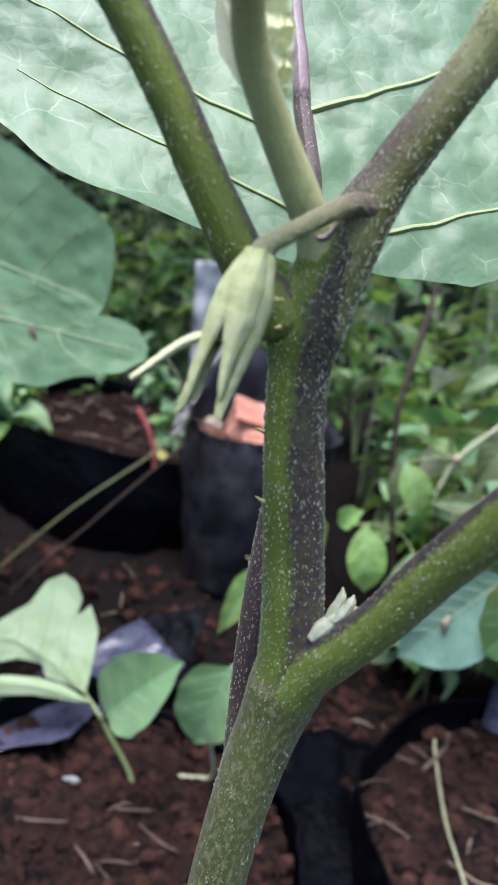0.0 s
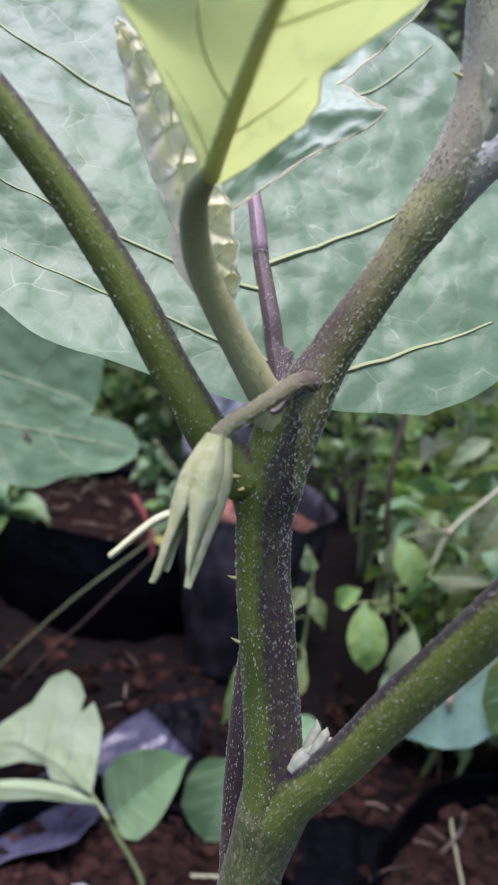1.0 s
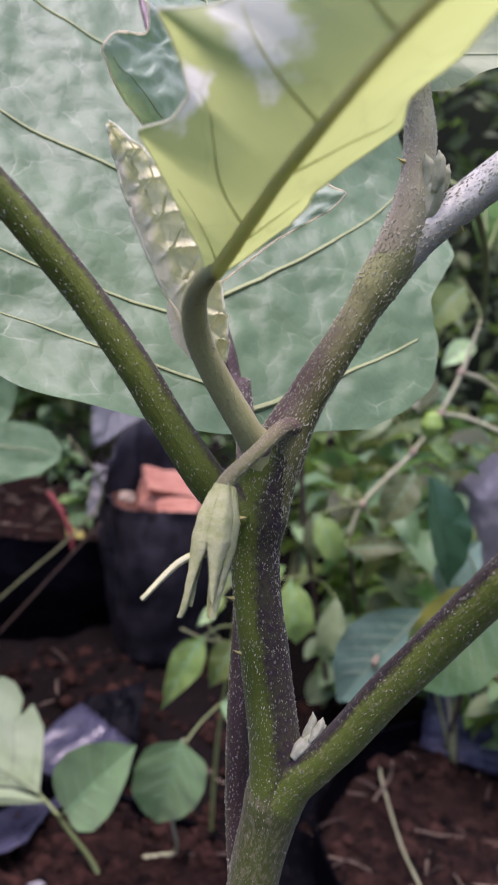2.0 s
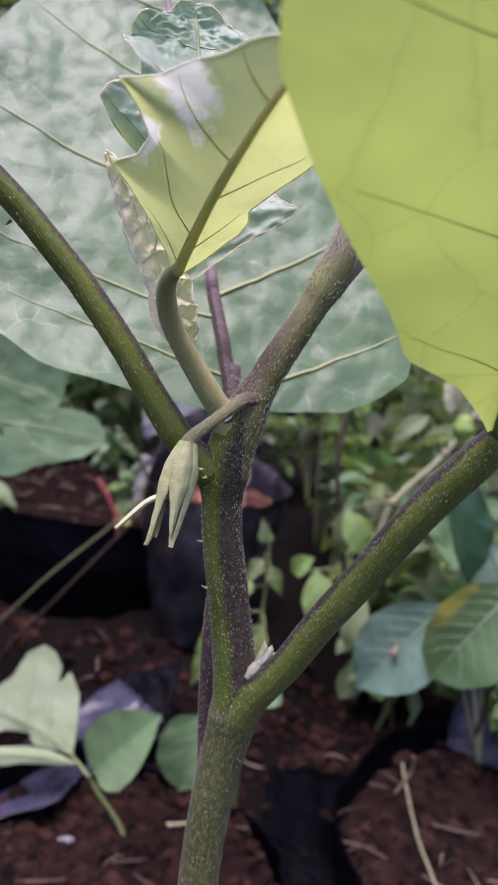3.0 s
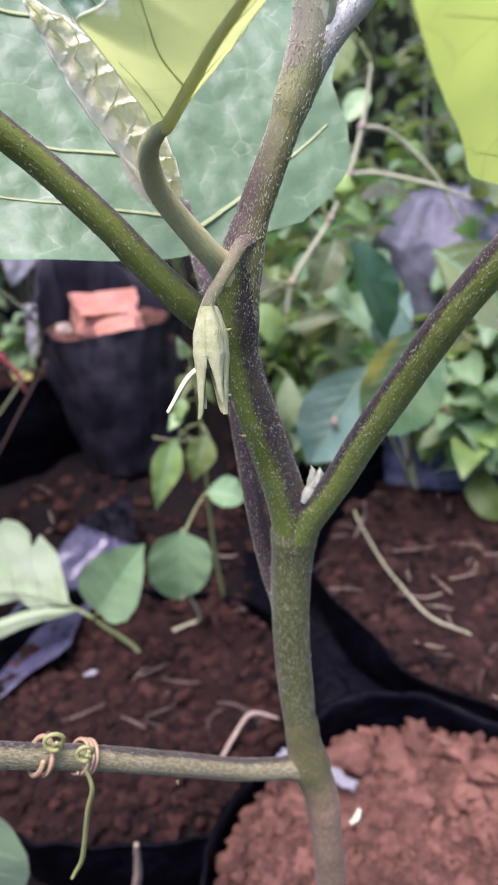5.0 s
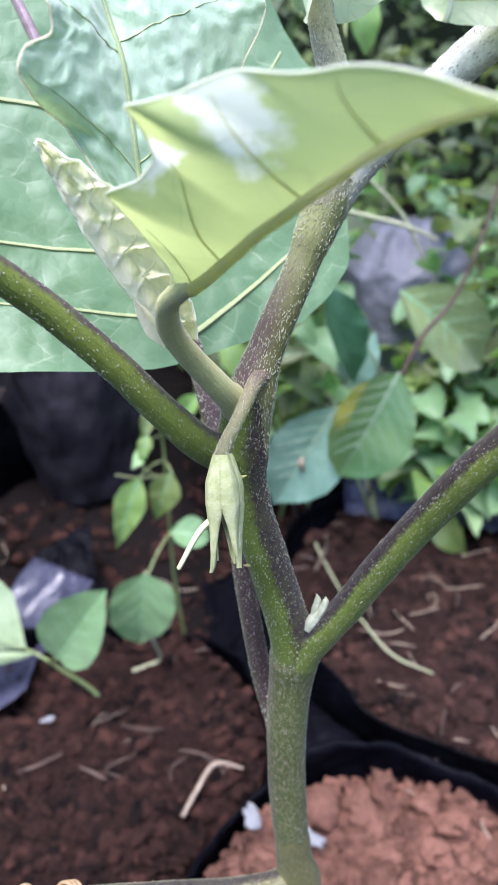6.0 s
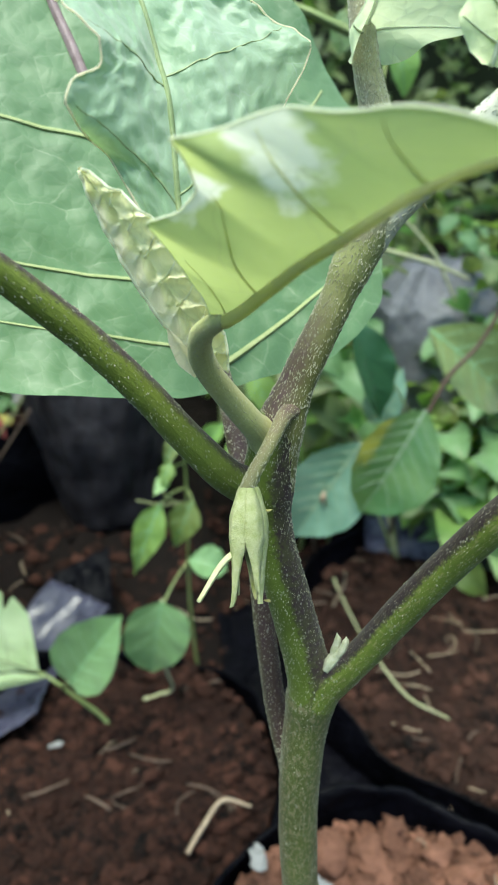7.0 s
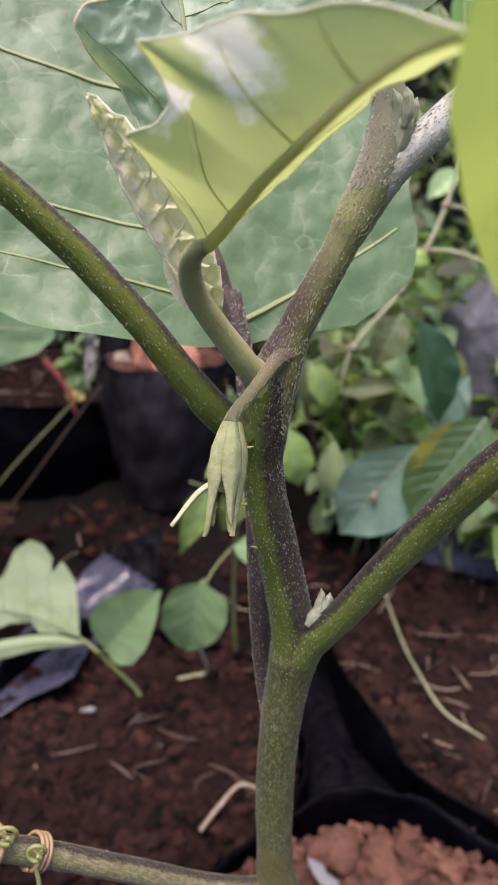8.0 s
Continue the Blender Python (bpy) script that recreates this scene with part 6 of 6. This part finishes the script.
# ---- strings, twigs and litter ----
cord = bar("red_string", [(-0.112, 1.13, 0.37), (-0.098, 1.13, 0.351), (-0.086, 1.13, 0.331), (-0.078, 1.13, 0.311), (-0.075, 1.13, 0.291)], [0.0035, 0.004, 0.0036, 0.004, 0.003], M_red, 30, 8, wobble=0.5)
single("red_string", cord, "faded red plastic string hanging from a bag", "string")
for pts, r, m, lab in (([(-0.058, 1.02, 0.474), (-0.025, 1.03, 0.431), (-0.018, 1.05, 0.392), (-0.054, 1.05, 0.339), (-0.156, 1.04, 0.232), (-0.26, 1.02, 0.10), (-0.30, 1.02, 0.03)], 0.0016, M_vine, "thin green runner trailing to the ground"),
                       ([(-0.02, 1.06, 0.356), (-0.075, 1.05, 0.286), (-0.137, 1.05, 0.205), (-0.197, 1.04, 0.13), (-0.26, 1.03, 0.03)], 0.0014, M_twig_dry, "thin dry runner trailing to the ground"),
                       ([(0.3681, 1.0, 0.085), (0.3700, 0.98, 0.078), (0.3761, 0.886, 0.075), (0.3846, 0.831, 0.075), (0.4011, 0.770, 0.072), (0.4358, 0.732, 0.070)], 0.0015, M_vine_pale, "thin pale cut stem leaning over the soil"),
                       ([(0.49, 1.06, 0.227), (0.529, 1.06, 0.188), (0.576, 1.06, 0.143), (0.62, 1.06, 0.106), (0.62, 1.07, 0.1)], 0.005, M_brown, "thick dry brown stem lying among the weeds"),
                       ([(0.233, 0.62, 0.754), (0.258, 0.62, 0.746), (0.283, 0.625, 0.736), (0.302, 0.64, 0.729), (0.345, 0.75, 0.705), (0.41, 0.975, 0.655)], 0.0028, M_weed_stem, "smooth green runner reaching forward from the vine"),
                       ([(0.43, 0.90, 0.035), (0.46, 0.84, 0.045), (0.50, 0.79, 0.035)], 0.0016, M_twig_dry, "thin dry twig on the soil"), ([(0.36, 0.97, 0.06), (0.375, 0.965, 0.10), (0.372, 0.955, 0.125)], 0.002, M_straw, "short dry twig standing in the soil"),
                       ([(0.140, 0.585, 0.108), (0.155, 0.600, 0.118), (0.175, 0.622, 0.122), (0.20, 0.615, 0.118)], 0.0022, M_straw, "bent dry stalk on the soil"), ([(0.06, 0.475, 0.10), (0.075, 0.46, 0.15), (0.083, 0.45, 0.20)], 0.0030, M_straw, "dry straw leaning on the bag")):
    single("twig", bar("twig", pts, [r] * (len(pts) - 1) + [r * 0.6], m, 36, 8, wobble=0.2, seed=abs(int(pts[0][0] * 99))), lab, "twig", "loose twigs")


def litter(name, label, boxes, count, seed, mat, r=0.0009, ln=(0.01, 0.04)):
    rng = np.random.RandomState(seed)
    lists = []
    for _ in range(count):
        x0, x1, y0, y1, zf = boxes[rng.randint(len(boxes))]
        x, y, a, l = rng.uniform(x0, x1), rng.uniform(y0, y1), rng.uniform(0, 6.283), rng.uniform(*ln)
        z = ((0.055 if (x - 0.58) ** 2 + (y - 0.86) ** 2 < 0.29 ** 2 else height(x, y)) if zf is None else zf) + 0.006
        d = np.array([math.cos(a), math.sin(a), rng.uniform(-0.1, 0.25)]) * l
        p = np.array([x, y, z])
        rr = r * rng.uniform(0.6, 1.6)
        lists.append(([p - d / 2, p + np.array([0, 0, 0.004 * rng.uniform(-0.5, 1.0)]) + 0.1 * l * rng.randn(3) * np.array([1, 1, 0.2]), p + d / 2], [rr, rr, rr * 0.6]))
    ob = new(name, bars(name, lists, mat, 5, 6))
    tagged(ob, label, "litter", "", "stuff")


litter("straw_litter", "dry straw and stalks scattered on the ground", [(0.30, 0.8, 0.65, 1.15, None), (-0.1, 0.35, 0.9, 1.1, None), (-0.35, -0.02, 1.2, 1.6, 0.264), (-0.35, -0.02, 1.2, 1.6, 0.268), (-0.35, -0.02, 1.2, 1.5, 0.272), (0.38, 0.75, 0.62, 0.95, None)], 120, 3, M_straw, 0.0006, (0.012, 0.06))
litter("twig_litter", "dark dry twigs scattered on the ground", [(0.25, 0.8, 0.65, 1.2, None), (-0.3, 0.3, 0.9, 1.15, None), (-0.05, 0.2, 0.6, 0.8, 0.10)], 42, 4, M_twig_dry, 0.0010, (0.012, 0.05))
litter("root_litter", "fine pale roots and straw bits on the soil", [(-0.08, 0.2, 0.57, 0.83, 0.098), (0.17, 0.40, 0.34, 0.56, 0.124)], 8, 6, M_straw, 0.0005, (0.006, 0.025))

# crumbs over the open ground
rng = np.random.RandomState(17)
gs = []
for _ in range(1800):
    x, y = rng.uniform(0.2, 0.4), rng.uniform(1.0, 1.25)
    if rng.uniform() < 0.7:
        x, y = rng.uniform(-0.3, 0.3), rng.uniform(0.88, 1.15)
    s = 0.0015 + 0.010 * rng.uniform() ** 4
    gs.append((x, y, height(x, y) + 0.014 * noise.noise((x * 9, y * 9, 0)) + 0.010 * noise.noise((x * 28, y * 28, 4)) + 0.006 * noise.noise((x * 70, y * 70, 7)) + s * 0.2, s))
tagged(new("ground_crumbs", clods("ground_crumbs", M_soil_dark, gs, 3)), "loose crumbs of earth on the open ground", "soil", "", "stuff")

# loose bits
for p, s, m, lab in (((0.240, 0.522, 0.136), (0.013, 0.006, 0.0035), M_white, "white scrap lying on red soil"), ((0.197, 0.549, 0.134), (0.010, 0.006, 0.004), M_white, "white scrap lying at the bag's edge"), ((0.012, 0.728, 0.106), (0.008, 0.004, 0.003), M_white, "pale stone chip on dark soil"), ((0.422, 0.978, 0.045), (0.006, 0.006, 0.005), M_red, "small red scrap on the ground"),
                     ((-0.10, 1.235, 0.275), (0.022, 0.014, 0.004), M_yellow, "yellow fallen leaf on the litter"), ((0.53, 1.10, 0.10), (0.02, 0.009, 0.004), M_white, "pale scrap lying on the ground"), ((0.0, 1.115, 0.372), (0.012, 0.010, 0.008), M_straw, "pale chip on the bag's rim")):
    single("scrap", clods("scrap", m, [(0, 0, 0, 1.0)], int(p[0] * 1000) % 97), lab, "scrap", "loose scraps").matrix_world = Matrix.LocRotScale(p, Euler((0, 0, p[0] * 9)), s)
sheet = flap("plastic_sheet", (0.44, 1.10, 0.06), (0.76, 0.93, 0.06), (0.78, 1.0, 0.13), (0.46, 1.17, 0.15), 0.02, M_plastic_grey, "", 7, 0.012)
single("plastic_sheet", sheet, "creased dark plastic sheet lying behind the soil", "plastic sheet")
single("plastic_scrap", flap("plastic_scrap", (-0.043, 1.1, 0.423), (-0.025, 1.1, 0.421), (-0.036, 1.1, 0.352), (-0.051, 1.1, 0.351), 0.004, M_sack_w, "", 15, 0.006), "pale plastic strip hanging on the bag", "scrap")
